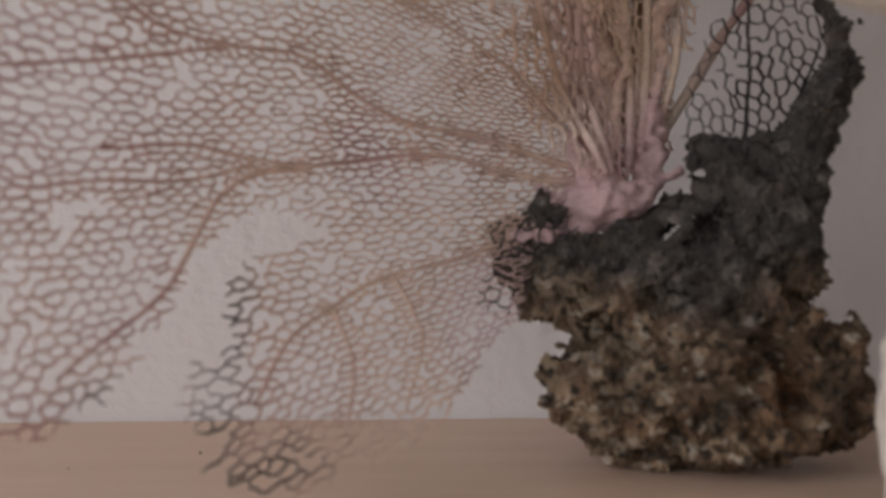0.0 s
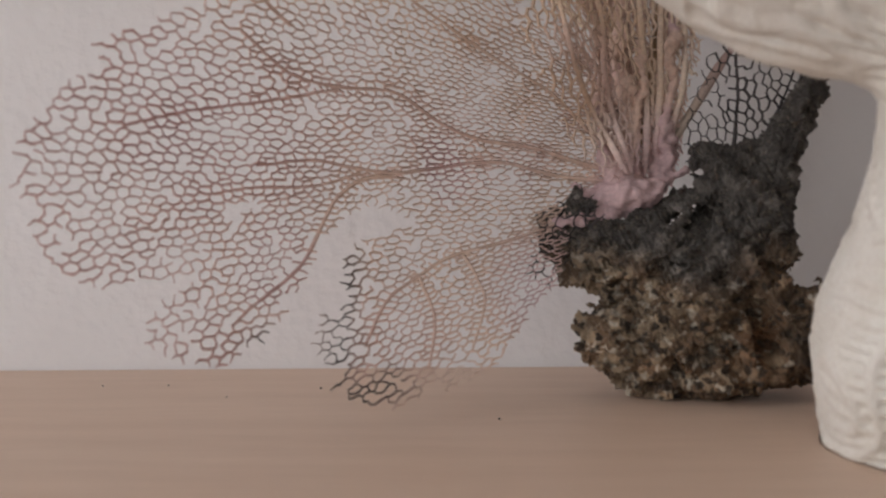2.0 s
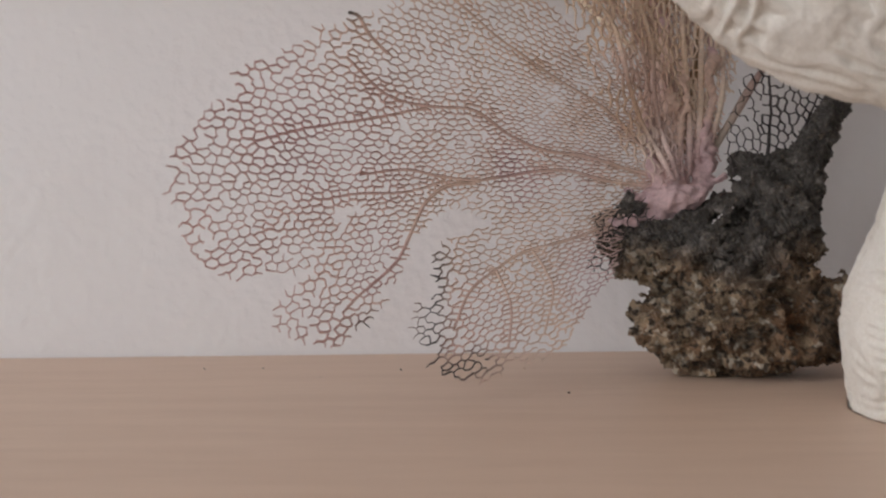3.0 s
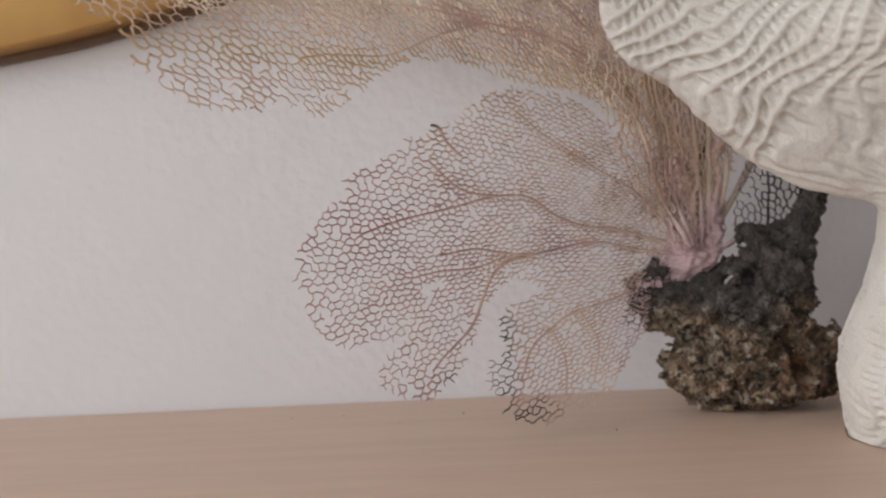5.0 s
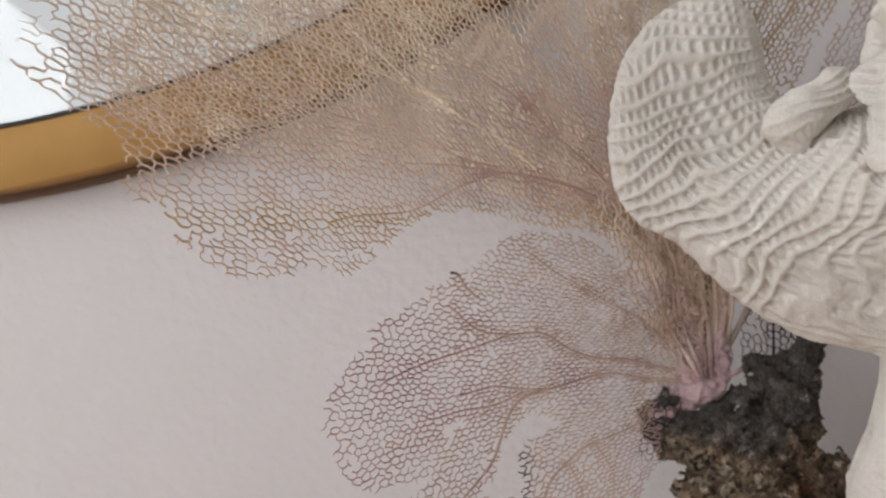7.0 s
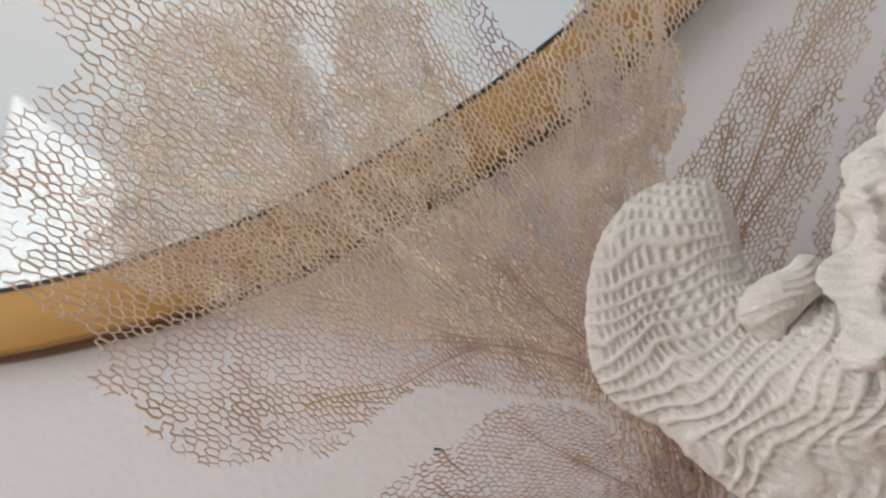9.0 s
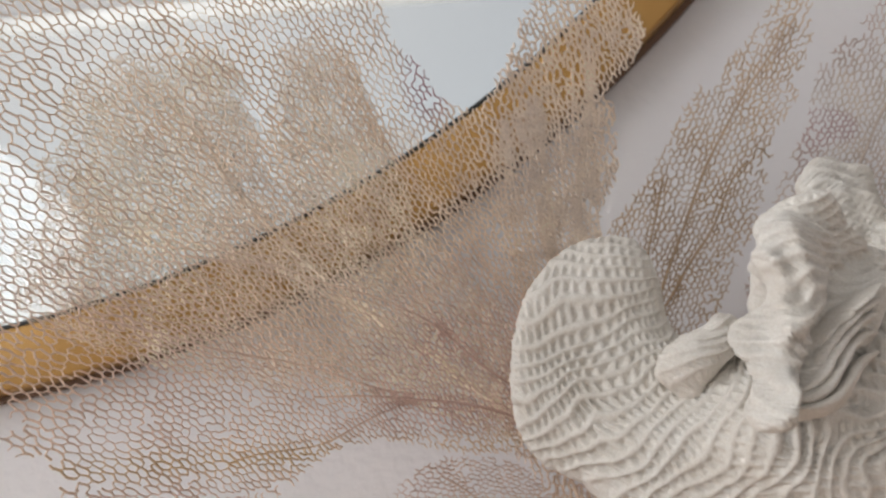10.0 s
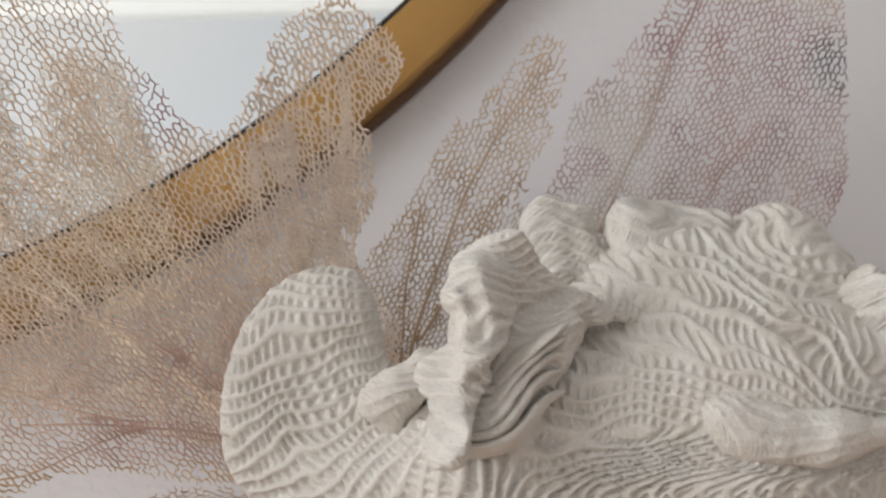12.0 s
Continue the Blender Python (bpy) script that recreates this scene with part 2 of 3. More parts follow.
def tubes(a, b, mid, ra, rb, sides=5):
    """Bent tubes from a through mid to b, as vertices and quads."""
    n = len(a)
    pts = np.stack([a, mid, b], 1)
    rad = np.stack([ra, (ra + rb) / 2 * 0.9, rb], 1)
    d = b - a
    d = d / (np.linalg.norm(d, axis=1)[:, None] + 1e-12)
    up = np.tile([0.0, 1.0, 0.0], (n, 1))
    s = np.cross(d, up)
    s /= np.linalg.norm(s, axis=1)[:, None] + 1e-9
    w = np.cross(s, d)
    ang = np.arange(sides) * 2 * np.pi / sides
    ringv = s[:, None, :] * np.cos(ang)[None, :, None] + w[:, None, :] * np.sin(ang)[None, :, None]
    v = pts[:, :, None, :] + rad[:, :, None, None] * ringv[:, None, :, :]
    k = np.arange(sides)
    k2 = (k + 1) % sides
    q = np.concatenate([np.stack([r * sides + k, r * sides + k2, (r + 1) * sides + k2, (r + 1) * sides + k], -1) for r in (0, 1)])
    f = (np.arange(n) * 3 * sides)[:, None, None] + q[None]
    return v.reshape(-1, 3), f.reshape(-1, 4)


def long_tube(line, radii, sides=8):
    """One tapered tube along a 3D line."""
    line = np.array(line)
    d = np.gradient(line, axis=0)
    d /= np.linalg.norm(d, axis=1)[:, None] + 1e-12
    s = np.cross(d, [0.0, 1.0, 0.0])
    s /= np.linalg.norm(s, axis=1)[:, None] + 1e-9
    w = np.cross(s, d)
    ang = np.arange(sides) * 2 * np.pi / sides
    v = line[:, None, :] + np.asarray(radii)[:, None, None] * (s[:, None, :] * np.cos(ang)[None, :, None] + w[:, None, :] * np.sin(ang)[None, :, None])
    n = len(line)
    i, k = np.meshgrid(np.arange(n - 1), np.arange(sides), indexing="ij")
    k2 = (k + 1) % sides
    f = np.stack([i * sides + k, i * sides + k2, (i + 1) * sides + k2, (i + 1) * sides + k], -1).reshape(-1, 4)
    return v.reshape(-1, 3), f


def net(outline, veins, cell, stretch, axis, seed, holes=(), fan=None):
    """The net's nodes and links inside an outline in x and z. Cells are drawn out along axis (degrees), or, where fan gives a centre (mm) and a radius,
    away from that centre and wider with the distance; links run along the veins."""
    from mathutils.geometry import delaunay_2d_cdt
    rng = np.random.default_rng(seed)
    poly = smooth_line(np.vstack([outline, outline[:1]]), len(outline) * 4)[:-1]
    ca, sa = math.cos(radians(axis)), math.sin(radians(axis))
    to = np.array([[ca, sa], [-sa, ca]])
    k = np.array([cell * stretch, cell])

    def fwd(p):
        if fan:
            d = p - np.array(fan[:2]) / 1000
            turn = np.arctan2(d @ to[1], d @ to[0])
            return np.stack([np.hypot(d[:, 0], d[:, 1]), turn * fan[2]], 1) / k
        return (p @ to.T) / k

    def back(q):
        if fan:
            r, turn = q[:, 0] * k[0], q[:, 1] * k[1] / fan[2]
            return np.stack([r * np.cos(turn), r * np.sin(turn)], 1) @ to + np.array(fan[:2]) / 1000
        return (q * k) @ to
    lo, hi = fwd(poly).min(0) - 3, fwd(poly).max(0) + 3
    gx, gy = np.meshgrid(np.arange(lo[0], hi[0]), np.arange(lo[1], hi[1], 0.87))
    gx = gx + (np.arange(gx.shape[0]) % 2)[:, None] * 0.5
    q = np.stack([gx.ravel(), gy.ravel()], 1)
    q += rng.uniform(-0.31, 0.31, q.shape)
    q += np.stack([waves(q, 0.22, seed + 1), waves(q, 0.22, seed + 2)], 1) * 0.7
    keep = np.ones(len(q), bool)
    extra = []
    for line, r0, r1 in veins:
        ql = fwd(line)
        keep &= near_line(q, ql) > 0.75
        d = np.r_[0, np.cumsum(np.linalg.norm(np.diff(ql, axis=0), axis=1))]
        s = np.arange(0, d[-1], 0.8)
        c = np.stack([np.interp(s, d, ql[:, i]) for i in (0, 1)], 1)
        t = np.gradient(c, axis=0) if len(c) > 1 else np.ones_like(c)
        t /= np.linalg.norm(t, axis=1)[:, None] + 1e-9
        nrm = np.stack([-t[:, 1], t[:, 0]], 1)
        off = 0.46 + rng.uniform(-0.05, 0.05, len(c))[:, None]
        extra += [c + nrm * off, c - nrm * off]
    q = np.vstack([q[keep]] + extra)
    m = inside(back(q), poly * 1.0)
    near = near_line(back(q), np.vstack([poly, poly[:1]])) < 2.5 * cell
    q = q[m | near]
    tri = delaunay_2d_cdt([Vector(p) for p in q], [], [], 0, 1e-6)
    co = np.array([tuple(v) for v in tri[0]])
    t = np.array([f for f in tri[2] if len(f) == 3])
    A, B, C = co[t[:, 0]], co[t[:, 1]], co[t[:, 2]]
    # cell corners: a blend of circumcentre and centroid keeps the links from crossing
    dd = 2 * (A[:, 0] * (B[:, 1] - C[:, 1]) + B[:, 0] * (C[:, 1] - A[:, 1]) + C[:, 0] * (A[:, 1] - B[:, 1]))
    a2, b2, c2 = (A ** 2).sum(1), (B ** 2).sum(1), (C ** 2).sum(1)
    ux = (a2 * (B[:, 1] - C[:, 1]) + b2 * (C[:, 1] - A[:, 1]) + c2 * (A[:, 1] - B[:, 1])) / dd
    uy = (a2 * (C[:, 0] - B[:, 0]) + b2 * (A[:, 0] - C[:, 0]) + c2 * (B[:, 0] - A[:, 0])) / dd
    cen = (A + B + C) / 3
    circ = np.stack([ux, uy], 1)
    far = np.linalg.norm(circ - cen, axis=1) > 0.55
    circ[far] = cen[far]
    nodes = back(0.6 * circ + 0.4 * cen)
    ed = np.sort(np.vstack([t[:, [0, 1]], t[:, [1, 2]], t[:, [2, 0]]]), 1)
    own = np.tile(np.arange(len(t)), 3)
    order = np.lexsort((ed[:, 1], ed[:, 0]))
    ed, own = ed[order], own[order]
    same = (ed[1:] == ed[:-1]).all(1)
    links = np.stack([own[:-1][same], own[1:][same]], 1)
    inn = inside(nodes, poly) | (near_line(nodes, np.vstack([poly, poly[:1]])) < 0.0014)
    for (hx, hz, hr) in holes:
        inn &= np.hypot(nodes[:, 0] - hx, nodes[:, 1] - hz) > hr
    ok = inn[links[:, 0]] | inn[links[:, 1]]
    ln = np.linalg.norm(nodes[links[:, 0]] - nodes[links[:, 1]], axis=1)
    ok &= (ln < 2.6 * cell * stretch) & (ln > 1e-6)
    edge = near_line(nodes, np.vstack([poly, poly[:1]])) < 2.2 * cell
    loose = edge[links[:, 0]] & (rng.random(len(links)) < 0.16)
    ok &= ~loose & (rng.random(len(links)) > 0.055)
    links = links[ok]
    # only what hangs together with the largest piece of net stays
    mark = np.arange(len(nodes))
    while True:
        low = mark.copy()
        np.minimum.at(low, links[:, 0], mark[links[:, 1]])
        np.minimum.at(low, links[:, 1], mark[links[:, 0]])
        low = low[low]
        if (low == mark).all():
            break
        mark = low
    most = np.bincount(mark[links[:, 0]]).argmax()
    return nodes, links[mark[links[:, 0]] == most], inn


def fan_lobe(name, parent, outline, sheet, veins, cell, stretch, axis, seed, radius, pigment, label, holes=(), ripple=0.0012, swell=None, fan=None):
    """A lobe of the fan: a net of round links on a curved sheet, with its thicker branches as parts of it. outline and veins in mm of x and z."""
    outline = np.array(outline, float) / 1000
    lines = []
    for k, (v, r0, r1) in enumerate(veins):
        line = smooth_line(np.array(v, float) / 1000, 60)
        grow = np.linspace(0, 1, 60)[:, None] ** 0.5
        line = line + grow * 0.0016 * np.stack([waves(line, 130, seed + 80 + k), waves(line, 130, seed + 120 + k)], 1)
        lines.append((line, r0, r1))
    nodes, links, inn = net(outline, lines, cell, stretch, axis, seed, holes, fan)

    def lift(p):
        y = sheet(p[:, 0], p[:, 1]) + ripple * waves(p, 140, seed + 5) + 0.0005 * waves(p, 900, seed + 6)
        return np.stack([p[:, 0], np.minimum(y, 0.2775), p[:, 1]], 1)
    rng = np.random.default_rng(seed + 9)
    P = lift(nodes)
    a, b = P[links[:, 0]], P[links[:, 1]]
    rad = np.full(len(nodes), radius) * (1 + 0.22 * waves(nodes, 260, seed + 3)) * rng.uniform(0.85, 1.15, len(nodes))
    rad *= np.where(inn, 1.0, 0.55)
    # links that run outwards are stouter than the rungs between them
    way = nodes[links[:, 1]] - nodes[links[:, 0]]
    out = (nodes[links[:, 0]] - np.array(fan[:2]) / 1000) if fan else np.tile([math.cos(radians(axis)), math.sin(radians(axis))], (len(links), 1))
    along = np.abs((way * out).sum(1)) / (np.linalg.norm(way, axis=1) * np.linalg.norm(out, axis=1) + 1e-12)
    stout = 0.78 + 0.38 * along ** 2
    if swell:
        rad *= swell(nodes)
    for line, r0, r1 in lines:
        d = near_line(nodes, line)
        rad += 0.35 * radius * np.exp(-(d / (1.2 * cell)) ** 2)
    ln = np.linalg.norm(b - a, axis=1)[:, None]
    mid = (a + b) / 2 + rng.normal(size=a.shape) * ln * 0.055
    v, f = tubes(a, b, mid, rad[links[:, 0]] * stout, rad[links[:, 1]] * stout)
    lobe = mesh_part(name, v, f, FAN, parent, label, pigment(v))
    for line, r0, r1 in lines:
        L = lift(line)
        L[:, 1] -= 0.0002
        rr = np.linspace(r0, r1, len(L)) * (1 + 0.12 * waves(L, 500, seed + 11))
        bv, bf = long_tube(L, rr)
        mesh_part("branch", bv, bf, FAN, lobe, "", pigment(bv))
    return lobe


def blend(a, b, t):
    t = np.clip(t, 0, 1)[:, None]
    return a * (1 - t) + b * t


def stem_glow(v, c):
    """Pink near the stem, wine-red flecks farther out."""
    d = np.hypot(v[:, 0] - STEM[0], v[:, 2] - STEM[1])
    c = blend(c, PINK, np.minimum((0.040 - d) / 0.034 + 0.4 * waves(v, 160, 77), 0.85))
    return c


def lower_pigment(v):
    t = (v[:, 0] + 0.02) / -0.08
    c = blend(np.tile(TAN * 1.08, (len(v), 1)), np.tile(MAUVE, (len(v), 1)), t + 0.25 * waves(v, 90, 70))
    c = blend(c, WINE, np.clip(0.7 * waves(v, 210, 71) - 0.6, 0, 0.35))
    c = stem_glow(v, c)
    x, z = v[:, 0], v[:, 2]
    d = np.hypot((x - 0.012) / 0.014, (z - 0.036) / 0.016)
    c = blend(c, PINK * 0.9, 1.25 - d)
    soot = 1.5 - np.minimum(np.hypot((x + 0.043) / 0.005, (z - 0.026) / 0.020), np.hypot((x + 0.034) / 0.014, (z - 0.010) / 0.004))
    c = blend(c, SOOT, soot * 1.1 + 0.45 * waves(v, 260, 72))
    tips = 1.3 - np.minimum(np.hypot((x + 0.062) / 0.006, (z - 0.024) / 0.006), np.hypot((x + 0.066) / 0.004, (z - 0.1245) / 0.004))
    return blend(c, SOOT * 1.5, tips)


def main_pigment(v):
    x, z = v[:, 0], v[:, 2]
    pale = CREAM * np.array([1.08, 1.04, 1.0])
    c = blend(np.tile(pale, (len(v), 1)), np.tile(np.array([0.80, 0.63, 0.55]), (len(v), 1)), 0.30 + 0.30 * waves(v, 45, 60) - (z - 0.185) * 7)
    c = blend(c, MAUVE * 1.1, np.clip(1.1 - np.hypot((x - 0.0) / 0.06, (z - 0.172) / 0.035), 0, 0.4))
    c = blend(c, CREAM * 1.12, (z - 0.235) / 0.05 + (x + 0.02) / 0.05)
    edge = 1 - np.hypot((x + 0.03) / 0.012, (z - 0.29) / 0.022)
    c = blend(c, WINE, np.clip(edge * 1.6, 0, 0.85))
    c = blend(c, TAN * np.array([1.1, 1.05, 0.8]), 1.1 - np.abs(z - 0.143) / 0.008)
    return stem_glow(v, c)


def fold_pigment(v):
    c = blend(np.tile(TAN * np.array([1.08, 1.04, 0.95]), (len(v), 1)), np.tile(CREAM * 1.1, (len(v), 1)), 0.75 + 0.6 * waves(v, 110, 67))
    return stem_glow(v, c)


def back_pigment(v):
    return blend(np.tile(TAN * np.array([1.12, 1.18, 1.1]), (len(v), 1)), np.tile(CREAM * np.array([0.98, 1.0, 0.92]), (len(v), 1)), 0.4 + 0.5 * waves(v, 60, 61))


def narrow_pigment(v):
    return blend(np.tile(TAN * np.array([0.72, 0.66, 0.5]), (len(v), 1)), np.tile(CREAM * np.array([0.76, 0.68, 0.58]), (len(v), 1)), (v[:, 2] - 0.25) / 0.06 + 0.4 * waves(v, 80, 62))


def wide_pigment(v):
    c = blend(np.tile(CREAM * 0.72, (len(v), 1)), np.tile(MAUVE * 0.8, (len(v), 1)), 0.45 + 0.5 * waves(v, 60, 63))
    c = blend(c, WINE * 0.9, np.clip(waves(v, 150, 64) - 0.75, 0, 0.5))
    return blend(c, SOOT * 2.4, 1.6 * waves(v, 75, 66) - 1.15)


def soot_pigment(v):
    return blend(np.tile(SOOT, (len(v), 1)), np.tile(SOOT * 2.2, (len(v), 1)), waves(v, 300, 65))


def low_sheet(x, z):
    return 0.1955 + 0.2469 * x + 0.9292 * z - 1.6025 * x * x + 3.6821 * x * z - 4.4786 * z * z


def main_sheet(x, z):
    return 0.243 + 0.8153 * x + 0.1091 * z - 1.5927 * x * x - 0.7336 * x * z - 1.0407 * z * z


def side_sheet(x, z):
    return np.minimum(0.352 + 0.0378 * x - 0.4631 * z, 0.262)


def back_sheet(x, z):
    return np.minimum(0.274, 0.266 + 0.06 * (x + 0.2) + 0.1 * (z - 0.26))


sea_fan = tagged(new("sea_fan"), "dried mauve and cream sea fan coral on its dark crusted holdfast", "sea fan")

LOWER = [(42, 61), (26, 61), (19, 50), (16, 38), (8, 30), (1, 20), (-8, 13), (-22, 9), (-40, 7), (-44, 16), (-48, 29), (-40, 33), (-42, 47), (-30, 52), (-26, 58), (-36, 63), (-46, 58), (-54, 47), (-58, 35), (-66, 26), (-73, 21), (-87, 27), (-85, 35), (-74, 44), (-86, 45), (-102, 44), (-110, 54), (-114, 72), (-107, 86), (-97, 97), (-93, 106), (-82, 109), (-73, 116), (-59, 122), (-43, 134), (-24, 137), (-7, 134), (6, 124), (22, 116), (42, 91)]
LOWER_VEINS = [
    ([(38, 67), (17, 70), (3, 75), (-11, 76), (-24, 72), (-30, 70), (-40, 71), (-51, 74), (-66, 74)], 0.00085, 0.00042),
    ([(36, 72), (14, 78), (-7, 83), (-19, 87), (-30, 93), (-45, 95), (-59, 99), (-68, 109)], 0.00085, 0.00040),
    ([(-30, 70), (-40, 68), (-47, 63), (-51, 56), (-55, 47), (-62, 39), (-72, 28)], 0.00075, 0.00036),
    ([(36, 62), (17, 54), (-1, 49), (-14, 45), (-23, 40), (-31, 35), (-38, 23)], 0.00085, 0.00036),
    ([(-11, 46), (-7, 38), (-5, 31), (-8, 19)], 0.00050, 0.00032),
    ([(-23, 40), (-18, 29), (-18, 17)], 0.00050, 0.00032),
    ([(-40, 71), (-56, 66), (-78, 64)], 0.00050, 0.00032),
    ([(-45, 95), (-66, 90), (-92, 84)], 0.00048, 0.00032),
    ([(-56, 112), (-61, 118), (-64, 123), (-67, 124)], 0.00055, 0.0006),
    ([(36, 78), (16, 98), (-8, 112), (-36, 130)], 0.00070, 0.00034),
]
fan_lobe("lower_lobe", sea_fan, LOWER, low_sheet, LOWER_VEINS, 0.0022, 1.38, 172, 11, 0.00029, lower_pigment,
         "mauve and tan net lobe with pink root and sooty black tips", holes=((-0.071, 0.060, 0.0030), (-0.066, 0.062, 0.0022)), fan=(130, 74, 0.175))

MAIN = [(40, 66), (34, 95), (14, 130), (-6, 140), (-31, 143), (-52, 149), (-69, 148), (-83, 142), (-95, 130), (-102, 126), (-112, 129), (-128, 125), (-140, 130), (-152, 145), (-159, 157), (-165, 175), (-174, 185), (-172, 197), (-169, 226), (-153, 248), (-160, 261), (-157, 300), (-150, 350), (-110, 385), (-60, 372), (-48, 330), (-43, 301), (-32, 293), (-29, 284), (-18, 278), (-8, 281), (5, 300), (20, 325), (45, 336), (65, 322), (58, 305), (48, 296), (51, 267), (40, 235), (62, 200), (70, 150), (64, 100), (56, 66)]
MAIN_VEINS = [
    ([(44, 70), (38, 110), (20, 136), (-8, 156), (-45, 164), (-80, 166)], 0.00120, 0.00035),
    ([(20, 136), (-2, 165), (-30, 190), (-62, 205), (-110, 214)], 0.00075, 0.00028),
    ([(-45, 164), (-75, 150), (-105, 142)], 0.00045, 0.00026),
    ([(-45, 165), (-90, 178), (-140, 190)], 0.00045, 0.00026),
    ([(42, 80), (32, 130), (12, 180), (-14, 225), (-50, 270), (-85, 330)], 0.00090, 0.00028),
    ([(46, 80), (38, 140), (24, 190), (16, 240), (20, 300)], 0.00097, 0.00028),
    ([(48, 80), (48, 140), (36, 200), (34, 250), (42, 310)], 0.00105, 0.00035),
    ([(51, 80), (56, 130), (50, 190), (42, 240), (44, 290)], 0.00075, 0.00028),
    ([(12, 180), (0, 230), (2, 285)], 0.00052, 0.00026),
    ([(-30, 190), (-62, 240), (-110, 290)], 0.00052, 0.00026),
    ([(52, 74), (60, 110), (62, 150)], 0.00068, 0.00028),
] + [([(40 + 14 * u, 84), (14 + 30 * u, 200), (-6 + 60 * u, 274 + 40 * u)], 0.00075, 0.00060) for u in (0.08, 0.22, 0.36, 0.5, 0.64, 0.78)]
fan_lobe("main_lobe", sea_fan, MAIN, main_sheet, MAIN_VEINS, 0.0021, 1.65, 125, 21, 0.00034, main_pigment,
         "broad cream net lobe leaning out from the wall", ripple=0.002, fan=(170, -160, 0.42),
         swell=lambda p: 1 + 0.95 * np.clip((p[:, 0] + 0.035) / 0.04, 0, 1) * np.clip((p[:, 1] - 0.19) / 0.05, 0, 1))

FOLD = [(42, 66), (24, 82), (12, 108), (6, 128), (-4, 142), (4, 160), (22, 196), (48, 205), (62, 180), (66, 130), (62, 90), (56, 66)]
fan_lobe("inner_fold", sea_fan, FOLD, lambda x, z: main_sheet(x, z) - 0.020 - 0.05 * np.abs(z - 0.12), [
    ([(40, 70), (28, 96), (18, 124), (6, 140)], 0.0011, 0.0006), ([(42, 70), (33, 110), (24, 160)], 0.0012, 0.0006), ([(47, 72), (48, 110), (40, 190)], 0.0013, 0.0006),
    ([(50, 72), (54, 120), (50, 190)], 0.0014, 0.0006), ([(54, 72), (61, 110), (60, 175)], 0.0013, 0.0006)],
         0.0027, 1.8, 98, 26, 0.00044, fold_pigment, "tangled tan inner fold above the stem", ripple=0.004)

BACK = [(-245, 231), (-246, 258), (-233, 265), (-239, 300), (-225, 311), (-228, 342), (-208, 353), (-190, 361), (-144, 358), (-131, 320), (-121, 294), (-117, 320), (-111, 355), (-82, 362), (-70, 330), (-40, 250), (0, 200), (20, 150), (0, 145), (-60, 168), (-130, 180), (-200, 200), (-238, 220)]
fan_lobe("back_lobe", sea_fan, BACK, back_sheet,
         [([(30, 120), (-20, 170), (-80, 215), (-150, 250), (-215, 270)], 0.0014, 0.0004), ([(-80, 215), (-130, 270), (-170, 330)], 0.0009, 0.0004)],
         0.0025, 1.4, 135, 31, 0.00042, back_pigment, "dense straw-coloured net lobe standing close to the mirror", fan=(130, -60, 0.42))

NARROW = [(45, 232), (54, 244), (68, 258), (79, 276), (90, 292), (106, 305), (119, 317), (128, 327), (140, 321), (137, 301), (131, 285), (121, 271), (121, 257), (115, 238), (107, 221), (98, 204), (84, 172), (66, 152), (52, 155), (42, 180), (40, 205)]
fan_lobe("narrow_lobe", sea_fan, NARROW, side_sheet,
         [([(48, 80), (56, 140), (72, 210), (96, 265), (130, 318)], 0.0015, 0.0004), ([(60, 170), (62, 210), (74, 258)], 0.0009, 0.0004), ([(70, 200), (92, 230), (112, 262)], 0.0009, 0.0004)],
         0.0025, 1.4, 62, 41, 0.00038, narrow_pigment, "narrow tan net lobe rising beside the wall")

WIDE = [(120, 230), (133, 261), (141, 276), (147, 299), (168, 318), (181, 332), (191, 343), (200, 372), (262, 366), (274, 320), (278, 283), (277, 258), (250, 215), (200, 185), (150, 172), (120, 185), (112, 205)]
fan_lobe("wide_lobe", sea_fan, WIDE, side_sheet,
         [([(56, 80), (90, 130), (135, 200), (170, 270), (205, 350)], 0.0016, 0.0005), ([(110, 165), (170, 215), (235, 290)], 0.0012, 0.0004)],
         0.0027, 1.3, 58, 51, 0.00037, wide_pigment, "wide mauve-grey net lobe with dark flecks")


# ---- solid bodies from joined round forms ----


